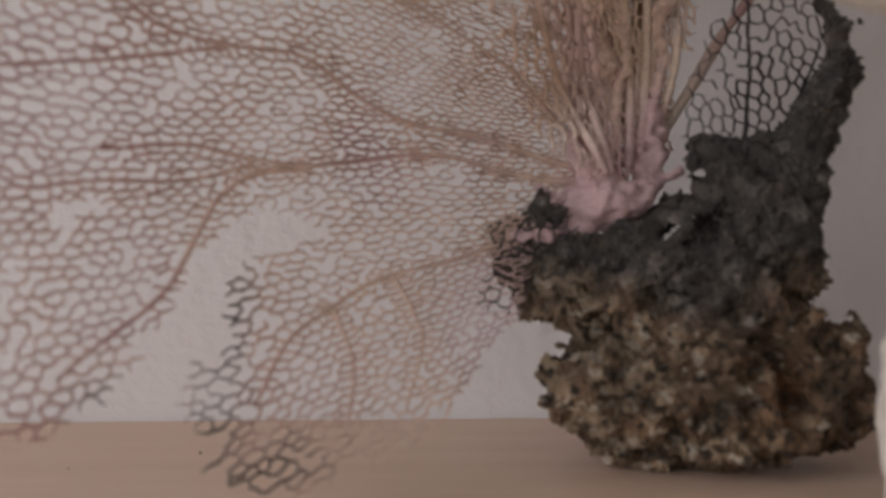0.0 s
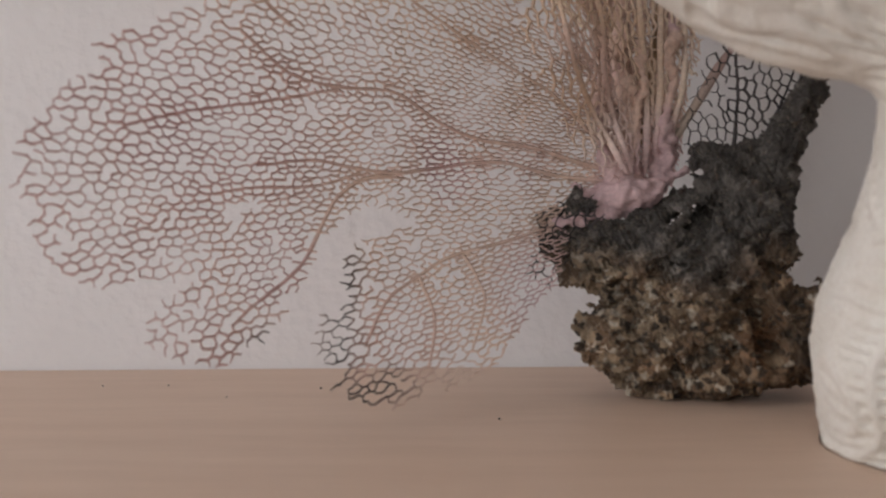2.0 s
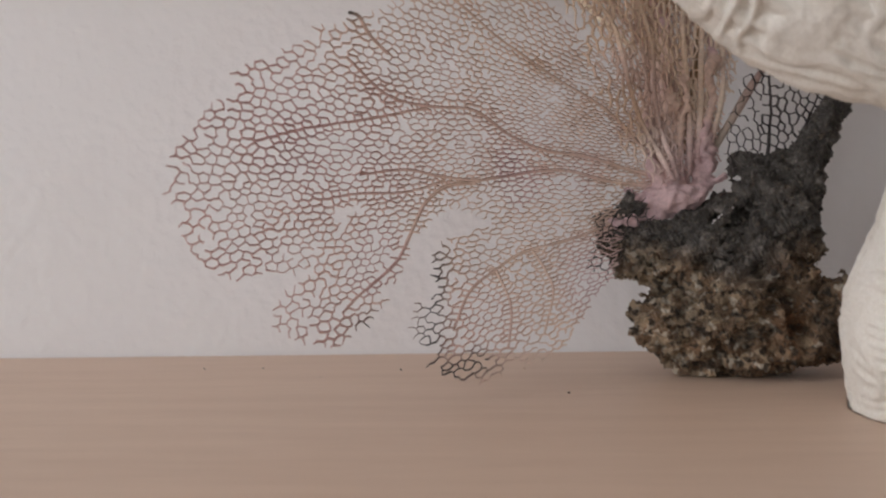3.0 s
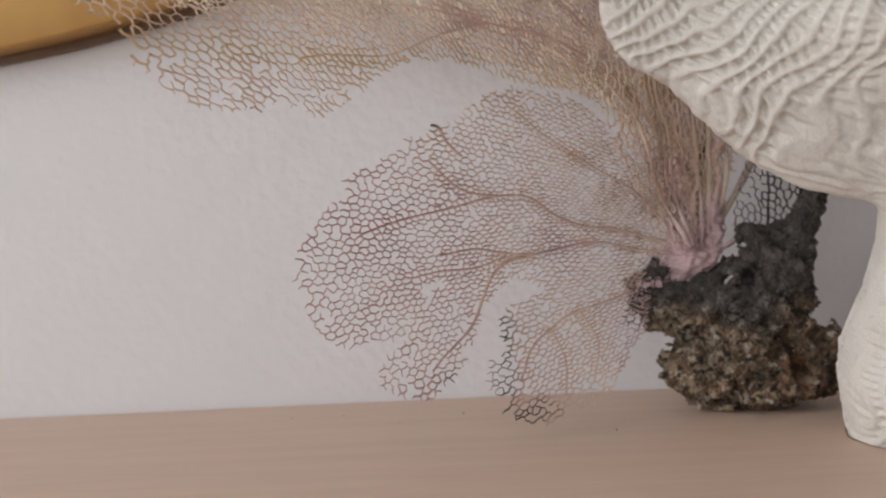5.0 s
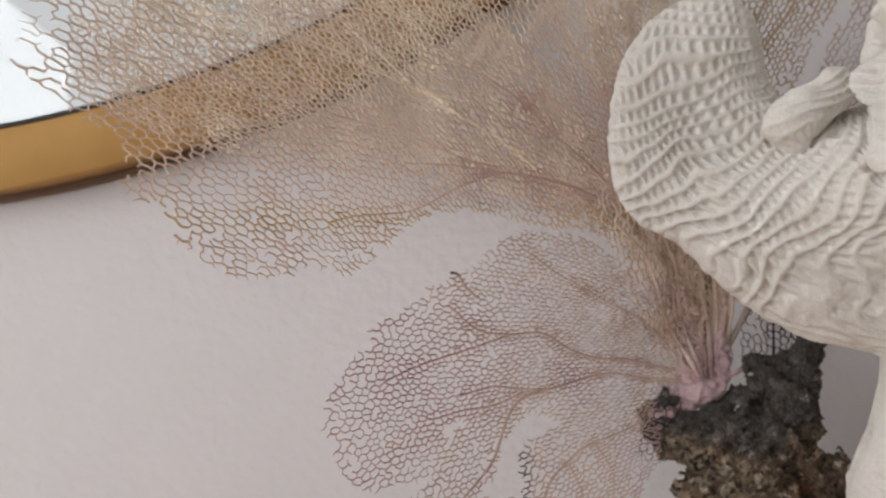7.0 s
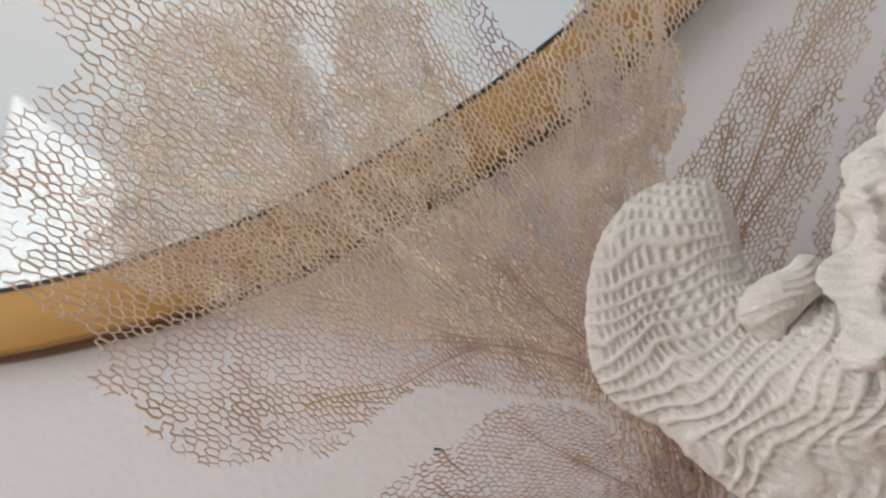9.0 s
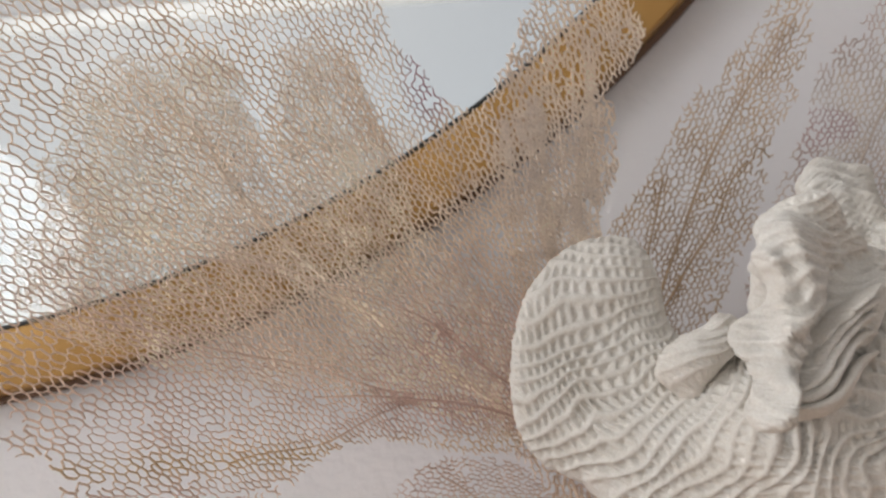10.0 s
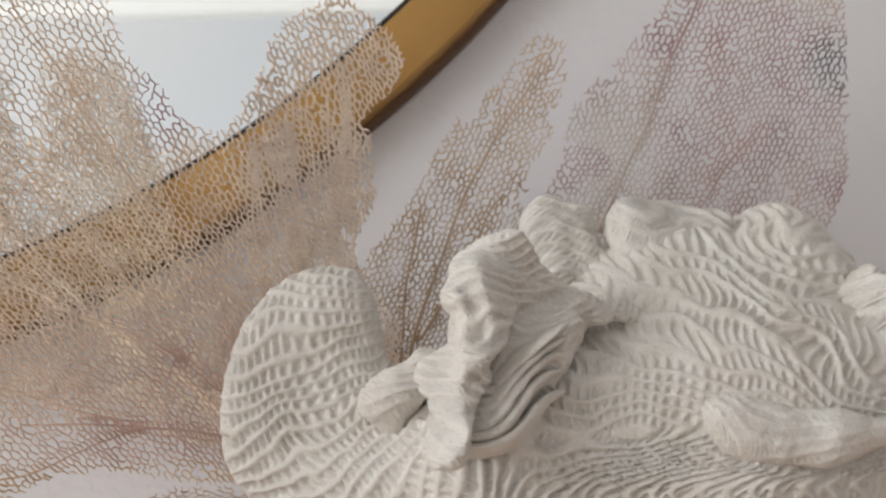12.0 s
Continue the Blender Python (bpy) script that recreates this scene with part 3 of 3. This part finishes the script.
def surface(field, lo, hi, step):
    """A mesh of quads where the field is zero, one vertex in each cell that it crosses."""
    lo, hi = np.array(lo), np.array(hi)
    n = np.ceil((hi - lo) / step).astype(int) + 1
    ax = [lo[i] + step * np.arange(n[i]) for i in range(3)]
    g = np.empty(n, np.float32)
    for i, x in enumerate(ax[0]):
        Y, Z = np.meshgrid(ax[1], ax[2], indexing="ij")
        g[i] = field(np.stack([np.full(Y.size, x), Y.ravel(), Z.ravel()], 1)).reshape(Y.shape)
    neg = g < 0
    c = [neg[i:n[0] - 1 + i, j:n[1] - 1 + j, k:n[2] - 1 + k] for i in (0, 1) for j in (0, 1) for k in (0, 1)]
    cnt = sum(x.astype(np.int8) for x in c)
    cells = np.argwhere((cnt > 0) & (cnt < 8))
    idx = -np.ones(n - 1, np.int64)
    idx[tuple(cells.T)] = np.arange(len(cells))
    acc, w = np.zeros((len(cells), 3)), np.zeros(len(cells))
    corner = [np.array(o) for o in ((0, 0, 0), (0, 0, 1), (0, 1, 0), (0, 1, 1), (1, 0, 0), (1, 0, 1), (1, 1, 0), (1, 1, 1))]
    for p in range(8):
        for q in range(p + 1, 8):
            if np.abs(corner[p] - corner[q]).sum() != 1:
                continue
            ga, gb = g[tuple((cells + corner[p]).T)], g[tuple((cells + corner[q]).T)]
            x = (ga < 0) != (gb < 0)
            t = np.where(x, ga / np.where(x, ga - gb, 1), 0)
            acc += np.where(x[:, None], corner[p] + t[:, None] * (corner[q] - corner[p]), 0)
            w += x
    verts = lo + step * (cells + acc / w[:, None])
    quads = []
    for d in range(3):
        e1, e2 = [i for i in range(3) if i != d]
        sl0, sl1 = [slice(None)] * 3, [slice(None)] * 3
        sl0[d], sl1[d] = slice(0, -1), slice(1, None)
        a, b = neg[tuple(sl0)], neg[tuple(sl1)]
        at = np.argwhere(a != b)
        at = at[(at[:, e1] > 0) & (at[:, e2] > 0) & (at[:, e1] < n[e1] - 1) & (at[:, e2] < n[e2] - 1)]
        u, v2 = np.zeros(3, int), np.zeros(3, int)
        u[e1], v2[e2] = 1, 1
        f = np.stack([idx[tuple((at - u - v2).T)], idx[tuple((at - v2).T)], idx[tuple(at.T)], idx[tuple((at - u).T)]], 1)
        flip = a[tuple(at.T)] ^ (d == 1)
        f[~flip] = f[~flip][:, ::-1]
        quads.append(f)
    return verts, np.vstack(quads)


def refine(v, f):
    """Splits each quad in four."""
    n = len(v)
    e = np.sort(np.stack([f, np.roll(f, -1, 1)], -1).reshape(-1, 2), 1)
    key, inv = np.unique(e[:, 0] * n + e[:, 1], return_inverse=True)
    mids = (v[key // n] + v[key % n]) / 2
    cen = v[f].mean(1)
    m = n + inv.reshape(-1, 4)
    c = n + len(key) + np.arange(len(f))
    out = np.concatenate([np.stack([f[:, i], m[:, i], c, m[:, (i + 3) % 4]], 1) for i in range(4)])
    return np.vstack([v, mids, cen]), out


def gradient(field, p, h=0.0008):
    g = np.stack([field(p + np.eye(3)[i] * h) - field(p - np.eye(3)[i] * h) for i in range(3)], 1)
    return g / (np.linalg.norm(g, axis=1)[:, None] + 1e-9)


def blob(p, c, r, turn=(0, 0, 0)):
    q = (p - np.array(c)) @ np.array(Euler([radians(a) for a in turn]).to_matrix())
    k = np.linalg.norm(q / np.array(r), axis=1)
    k2 = np.linalg.norm(q / np.array(r) ** 2, axis=1)
    return k * (k - 1) / (k2 + 1e-9)


def rod(p, a, b, ra, rb):
    a, b = np.array(a), np.array(b)
    d = b - a
    t = np.clip(((p - a) @ d) / (d @ d), 0, 1)
    return np.linalg.norm(p - a - t[:, None] * d, axis=1) - (ra + (rb - ra) * t)


def join(fields, k):
    out = fields[0]
    for f in fields[1:]:
        h = np.clip(0.5 + 0.5 * (f - out) / k, 0, 1)
        out = f * (1 - h) + out * h - k * h * (1 - h)
    return out


def stem():
    """The lumpy pink foot of the fan, spread over the holdfast, with its first branches."""
    def form(p):
        q = p + 0.0012 * np.stack([waves(p, 420, s) for s in (41, 42, 43)], 1) + 0.0005 * np.stack([waves(p, 1100, s) for s in (44, 48, 49)], 1)
        return join([
            blob(q, (0.041, 0.2470, 0.0630), (0.0105, 0.0050, 0.0060)),
            rod(q, (0.040, 0.249, 0.062), (0.040, 0.256, 0.078), 0.0050, 0.0026),
            rod(q, (0.040, 0.256, 0.078), (0.040, 0.258, 0.113), 0.0026, 0.0021),
            rod(q, (0.040, 0.258, 0.113), (0.037, 0.262, 0.155), 0.0021, 0.0012),
            rod(q, (0.048, 0.250, 0.062), (0.054, 0.256, 0.076), 0.0040, 0.0022),
            rod(q, (0.054, 0.256, 0.076), (0.057, 0.258, 0.113), 0.0022, 0.0018),
            rod(q, (0.057, 0.258, 0.113), (0.055, 0.262, 0.155), 0.0018, 0.0011),
            rod(q, (0.044, 0.254, 0.070), (0.047, 0.259, 0.120), 0.0020, 0.0014),
            rod(q, (0.036, 0.250, 0.064), (0.031, 0.256, 0.100), 0.0026, 0.0014),
            rod(q, (0.036, 0.250, 0.060), (0.024, 0.247, 0.068), 0.0034, 0.0012),
            rod(q, (0.034, 0.248, 0.058), (0.018, 0.241, 0.054), 0.0032, 0.0014),
            rod(q, (0.052, 0.251, 0.066), (0.060, 0.254, 0.073), 0.0024, 0.0012)], 0.003)
    v, f = surface(form, (0.012, 0.232, 0.045), (0.075, 0.277, 0.160), 0.0009)
    v = v + gradient(form, v) * (0.0005 * waves(v, 1500, 45) + 0.0003 * waves(v, 2600, 50))[:, None]
    c = blend(np.tile(PINK * 0.9, (len(v), 1)), np.tile(CREAM * np.array([0.92, 0.80, 0.80]), (len(v), 1)), (v[:, 2] - 0.070) / 0.030 + 0.4 * waves(v, 300, 46))
    c = blend(c, PINK * 1.12, 0.8 * waves(v, 600, 47) - 0.3)
    mesh_part("stem", v, f, FAN, sea_fan, "lumpy pink stem", c)


stem()


def crumbs(p, size, seed):
    """Distance to the nearest of scattered points, in units of size, and that point's own random number."""
    q = p / size
    cell = np.floor(q).astype(np.int64)
    best, own = np.full(len(p), 9.0), np.zeros(len(p))
    for o in np.ndindex(3, 3, 3):
        c = cell + np.array(o) - 1
        h = c[:, 0] * 73856093 ^ c[:, 1] * 19349663 ^ c[:, 2] * 83492791 ^ seed * 2654435
        r = [((h * m) % 104729) / 104729 for m in (7919, 6101, 4513, 3571)]
        d = np.linalg.norm(q - c - np.stack(r[:3], 1), axis=1)
        own = np.where(d < best, r[3], own)
        best = np.minimum(best, d)
    return best, own


def holdfast():
    def form(p):
        q = p + 0.0030 * np.stack([waves(p, 150, s) for s in (1, 2, 3)], 1) + 0.0012 * np.stack([waves(p, 520, s) for s in (4, 5, 6)], 1)
        d = join([
            blob(q, (0.060, 0.239, 0.018), (0.029, 0.020, 0.0180)),
            blob(q, (0.083, 0.238, 0.0185), (0.0140, 0.015, 0.0145)),
            blob(q, (0.041, 0.236, 0.023), (0.0135, 0.015, 0.011)),
            rod(q, (0.030, 0.234, 0.018), (0.028, 0.235, 0.026), 0.004, 0.004),
            blob(q, (0.055, 0.241, 0.042), (0.027, 0.013, 0.013)),
            blob(q, (0.026, 0.243, 0.046), (0.011, 0.009, 0.009)),
            rod(q, (0.020, 0.245, 0.042), (0.022, 0.247, 0.056), 0.005, 0.003),
            rod(q, (0.030, 0.246, 0.050), (0.029, 0.247, 0.061), 0.006, 0.0035),
            rod(q, (0.076, 0.240, 0.036), (0.078, 0.242, 0.064), 0.0100, 0.0088),
            rod(q, (0.072, 0.243, 0.062), (0.068, 0.244, 0.072), 0.0055, 0.0035),
            rod(q, (0.079, 0.242, 0.064), (0.091, 0.243, 0.080), 0.0085, 0.0066),
            rod(q, (0.091, 0.243, 0.080), (0.0965, 0.243, 0.091), 0.0068, 0.0052),
            rod(q, (0.0965, 0.243, 0.091), (0.0980, 0.243, 0.101), 0.0042, 0.0030),
            rod(q, (0.0980, 0.243, 0.101), (0.0930, 0.243, 0.110), 0.0028, 0.0016),
            rod(q, (0.066, 0.244, 0.074), (0.084, 0.244, 0.079), 0.0022, 0.0025),
            rod(q, (0.028, 0.246, 0.052), (0.058, 0.246, 0.054), 0.0070, 0.0065),
            rod(q, (0.086, 0.236, 0.030), (0.0965, 0.236, 0.029), 0.0055, 0.0030),
            rod(q, (0.050, 0.246, 0.052), (0.064, 0.246, 0.057), 0.0035, 0.0025)], 0.003)
        hole = blob(q, (0.0605, 0.24, 0.0525), (0.0060, 0.03, 0.0045))
        slit = blob(q, (0.0955, 0.24, 0.083), (0.0016, 0.03, 0.0035), (0, 25, 0))
        return np.maximum(np.maximum(d, -hole), -slit)

    def rough(p):
        d = form(p)
        m = np.abs(d) < 0.007
        u = p[m]
        d[m] += 0.0030 * (crumbs(u, 0.0085, 3)[0] - 0.6) + 0.0020 * (crumbs(u, 0.0040, 5)[0] - 0.55) + 0.0022 * np.abs(waves(u, 420, 8)) + 0.0016 * np.abs(waves(u, 900, 9)) - 0.0020
        return d
    v, f = surface(rough, (-0.002, 0.200, -0.006), (0.115, 0.275, 0.118), 0.00075)
    v, f = refine(v, f)
    n = gradient(form, v)
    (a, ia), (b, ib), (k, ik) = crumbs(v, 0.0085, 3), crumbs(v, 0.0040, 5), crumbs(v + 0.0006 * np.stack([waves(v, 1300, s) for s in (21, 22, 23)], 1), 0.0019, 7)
    v = v + n * (0.0008 * (0.5 - k) + 0.0004 * waves(v, 3600, 12))[:, None]
    v[:, 2] = np.maximum(v[:, 2], 0.0004)
    x, z = v[:, 0], v[:, 2]
    high = (z - 0.037) / 0.010 + 0.5 * waves(v, 130, 14)
    pale = np.clip(0.75 - (x - 0.04) * 12, 0.12, 0.8)
    c = np.where((ib < pale * 0.7)[:, None], [0.37, 0.285, 0.20], [0.20, 0.13, 0.082])
    c = blend(c, np.array([0.20, 0.085, 0.035]), 0.8 * waves(v, 190, 16) - 0.35 + (x - 0.070) * 16)
    c = np.where((ik < 0.02 + 0.11 * pale)[:, None], [0.52, 0.47, 0.40], c)
    c = np.where((ik > 0.84)[:, None], [0.06, 0.042, 0.03], c)
    dark = np.where((ik < 0.10)[:, None], [0.15, 0.14, 0.135], [0.082, 0.076, 0.073])
    dark = np.where((ib < 0.25)[:, None], dark * 1.8, dark)
    c = blend(c, dark, high)
    # crevices between the crumbs go near black: their shade is put into the colour
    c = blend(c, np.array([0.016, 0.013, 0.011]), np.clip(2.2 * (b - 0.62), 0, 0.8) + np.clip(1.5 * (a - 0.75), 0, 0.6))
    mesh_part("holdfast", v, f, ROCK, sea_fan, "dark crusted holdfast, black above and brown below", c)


holdfast()
fan_lobe("dead_net", sea_fan, [(60, 74), (60, 82), (64, 95), (68, 106), (74, 112), (86, 112), (94, 109), (97, 98), (95, 86), (82, 74)], lambda x, z: 0.243 + 0.08 * (x - 0.08),
         [([(72, 70), (74, 90), (74, 108)], 0.0007, 0.0003), ([(80, 74), (88, 90), (92, 100)], 0.0006, 0.0003)], 0.0034, 1.3, 105, 61, 0.00027, soot_pigment, "black dead net on the holdfast")
fan_lobe("dead_net", sea_fan, [(10, 38), (12, 48), (16, 58), (28, 62), (30, 42), (20, 36)], lambda x, z: 0.238 + 0.0 * x, [], 0.0030, 1.1, 20, 62, 0.00025, soot_pigment, "black dead net on the holdfast")

# ---- white coral ----


def coral_part(name, parent, form, lo, hi, step, ridges, period, seed, label, depth=0.0022):
    """One ridged growth of the coral: rows of low walls with small cross walls between them."""
    v, f = surface(form, lo, hi, step)
    v, f = refine(v, f)
    n = gradient(form, v)
    ph, along = ridges(v)
    ph = ph + 0.0070 * waves(v, 60, seed) + 0.0030 * waves(v, 190, seed + 1) + 0.0005 * waves(v, 520, seed + 6)
    along = along + 0.0028 * waves(v, 200, seed + 2)
    wall = np.clip(0.30 + 0.80 * np.cos(2 * np.pi * ph / period), 0, 1)
    cross = np.clip(0.42 + 0.75 * np.cos(2 * np.pi * (along / (0.58 * period) + 0.37 * np.floor(ph / period))), 0, 1)
    calm = np.clip(0.95 + 0.5 * waves(v, 48, seed + 3), 0.5, 1.1) * np.clip(0.15 + 1.3 * np.abs(n[:, 1]), 0, 1)
    h = -depth * calm * (1 - np.maximum(wall, 0.74 * cross)) * (1 + 0.2 * waves(v, 260, seed + 7)) + 0.00022 * waves(v, 700, seed + 4) + 0.00008 * waves(v, 2100, seed + 5)
    v = v + n * h[:, None]
    v[:, 2] = np.maximum(v[:, 2], 0.0004)
    return mesh_part(name, v, f, CORAL, parent, label)


def warp(p, amount, scale, seed):
    return p + amount * np.stack([waves(p, scale, seed + i) for i in range(3)], 1)


def rings(c):
    """Rows that run round a centre, and the way along them."""
    c = np.array(c)

    def f(v):
        d = v - c
        r = np.sqrt(d[:, 0] ** 2 + 0.3 * d[:, 1] ** 2 + d[:, 2] ** 2)
        return r, np.arctan2(d[:, 2], d[:, 0]) * np.maximum(r, 0.02) + 0.6 * d[:, 1]
    return f


def spokes(c, spread, low):
    """Rows that run away from a centre, and past it and above it level ones round a point far below; the way along them too."""
    c, low = np.array(c), np.array(low)

    def f(v):
        d, e = v - c, v - low
        r = np.sqrt(d[:, 0] ** 2 + 0.4 * d[:, 1] ** 2 + d[:, 2] ** 2)
        turn = np.arctan2(-d[:, 2], -d[:, 0])
        r2, turn2 = np.hypot(e[:, 0], e[:, 2]) - 0.5 * e[:, 1], np.arctan2(e[:, 0], e[:, 2])
        w = np.clip((v[:, 0] - 0.066) / 0.035, 0, 1) * np.clip((v[:, 2] - 0.128) / 0.022, 0, 1)
        w = w * w * (3 - 2 * w)
        return (1 - w) * turn * spread + w * r2, (1 - w) * r + w * turn2 * 0.11
    return f


def white_coral():
    w = tagged(new("white_coral"), "bleached white stony coral with ridged folds on the shelf", "coral")

    def body(p):
        q = warp(p, 0.0035, 60, 21)
        return join([
            blob(q, (0.0205, 0.149, 0.172), (0.0285, 0.013, 0.041), (0, 14, 0)),
            blob(q, (0.037, 0.148, 0.191), (0.0145, 0.010, 0.0185)),
            blob(q, (0.064, 0.150, 0.131), (0.070, 0.024, 0.035), (0, 36, 0)),
            blob(q, (0.090, 0.142, 0.140), (0.040, 0.034, 0.030), (0, 20, 0)),
            blob(q, (0.136, 0.150, 0.150), (0.064, 0.046, 0.048)),
            blob(q, (0.178, 0.150, 0.150), (0.068, 0.050, 0.060)),
            blob(q, (0.160, 0.160, 0.188), (0.056, 0.034, 0.043)),
            blob(q, (0.208, 0.162, 0.184), (0.032, 0.034, 0.046)),
            rod(q, (0.119, 0.155, 0.095), (0.113, 0.174, 0.026), 0.033, 0.036),
            rod(q, (0.113, 0.174, 0.026), (0.113, 0.176, 0.000), 0.036, 0.035)], 0.009)
    coral_part("body", w, body, (-0.016, 0.085, -0.004), (0.262, 0.222, 0.246), 0.0013, spokes((0.098, 0.13, 0.192), 0.078, (0.120, 0.15, 0.060)), 0.0060, 121, "", 0.0021)

    def crest(p):
        q = warp(warp(p, 0.0040, 140, 27), 0.0018, 380, 127)
        d = join([
            rod(q, (0.068, 0.084, 0.149), (0.072, 0.088, 0.170), 0.0045, 0.0078),
            rod(q, (0.072, 0.088, 0.170), (0.080, 0.095, 0.190), 0.0078, 0.0095),
            rod(q, (0.080, 0.095, 0.190), (0.094, 0.105, 0.200), 0.0095, 0.0115),
            rod(q, (0.094, 0.105, 0.200), (0.112, 0.114, 0.196), 0.0115, 0.0085),
            rod(q, (0.112, 0.112, 0.194), (0.138, 0.122, 0.187), 0.0075, 0.0050),
            rod(q, (0.084, 0.118, 0.180), (0.110, 0.124, 0.190), 0.016, 0.014)], 0.006)
        d = np.maximum(d, -blob(q, (0.092, 0.085, 0.170), (0.015, 0.016, 0.012), (0, -25, 0)))
        return join([d, rod(q, (0.084, 0.110, 0.160), (0.104, 0.112, 0.182), 0.013, 0.013)], 0.004)
    coral_part("crest", w, crest, (0.055, 0.07, 0.135), (0.15, 0.15, 0.225), 0.0011, rings((0.086, 0.09, 0.23)), 0.0042, 141, "broken crest folded over a hollow", 0.0011)

    for k in range(5):
        def blade(p, k=k):
            return blob(warp(p, 0.0035, 120, 33), (0.089 + 0.0022 * k, 0.104, 0.153 + 0.0046 * k), (0.023 - 0.001 * k, 0.016, 0.0020), (-10 + 3 * k, -20 - 4 * k, 0))
        coral_part("blade", w, blade, (0.06, 0.082, 0.138), (0.125, 0.128, 0.195), 0.0010, rings((0.086, 0.09, 0.23)), 0.0060, 145, "thin blade inside the hollow", 0.0003)

    def wedge(p):
        q = warp(p, 0.002, 140, 30)
        return join([blob(q, (0.058, 0.128, 0.168), (0.015, 0.012, 0.009), (0, -28, 0)), rod(q, (0.056, 0.130, 0.160), (0.064, 0.122, 0.178), 0.006, 0.004)], 0.004)
    coral_part("small_fold", w, wedge, (0.036, 0.108, 0.145), (0.082, 0.150, 0.192), 0.0010, rings((0.05, 0.13, 0.20)), 0.0042, 151, "", 0.0014)

    tiers = (((0.126, 0.150, 0.215), (0.020, 0.015, 0.015), 12), ((0.166, 0.158, 0.219), (0.025, 0.022, 0.017), -6), ((0.206, 0.168, 0.212), (0.030, 0.022, 0.019), 10),
             ((0.224, 0.145, 0.178), (0.024, 0.030, 0.026), 20))
    for k, (c, r, turn) in enumerate(tiers):
        def tier(p, c=c, r=r, turn=turn, k=k):
            return blob(warp(warp(p, 0.0055, 95, 50 + 4 * k), 0.0016, 330, 90 + k), c, r, (0, turn, 0))
        lo, hi = np.array(c) - np.array(r) - 0.009, np.array(c) + np.array(r) + 0.009
        coral_part("tier", w, tier, lo, hi, 0.0013, rings((c[0] - 0.01, c[1], c[2] - 0.05)), 0.0058, 160 + 7 * k, "", 0.0020)

    def flange(p):
        q = warp(p, 0.003, 110, 75)
        return join([rod(q, (0.160, 0.104, 0.150), (0.190, 0.098, 0.143), 0.010, 0.008), rod(q, (0.190, 0.098, 0.143), (0.216, 0.100, 0.140), 0.008, 0.004)], 0.005)
    coral_part("flange", w, flange, (0.140, 0.080, 0.125), (0.228, 0.125, 0.172), 0.0011, rings((0.19, 0.1, 0.18)), 0.0040, 201, "", 0.0008)
    return w


white_coral()


def crumb(x, y, r, seed):
    bm = bmesh.new()
    bmesh.ops.create_icosphere(bm, subdivisions=1, radius=r)
    for k, vert in enumerate(bm.verts):
        vert.co *= 0.75 + 0.5 * ((k * 37 + seed * 11) % 10) / 10
        vert.co.z *= 0.7
    low = min(vert.co.z for vert in bm.verts)
    ob = tagged(part("crumb", bm, CRUMB), "tiny dark crumb lying on the wooden shelf", "crumb", "crumbs on the shelf")
    ob.location = (x, y, -low)


for k, (x, y, r) in enumerate(((-0.062, 0.255, 0.0005), (-0.118, 0.262, 0.0004), (-0.142, 0.262, 0.0004), (0.0, 0.205, 0.0005), (-0.09, 0.24, 0.0003))):
    crumb(x, y, r, k)
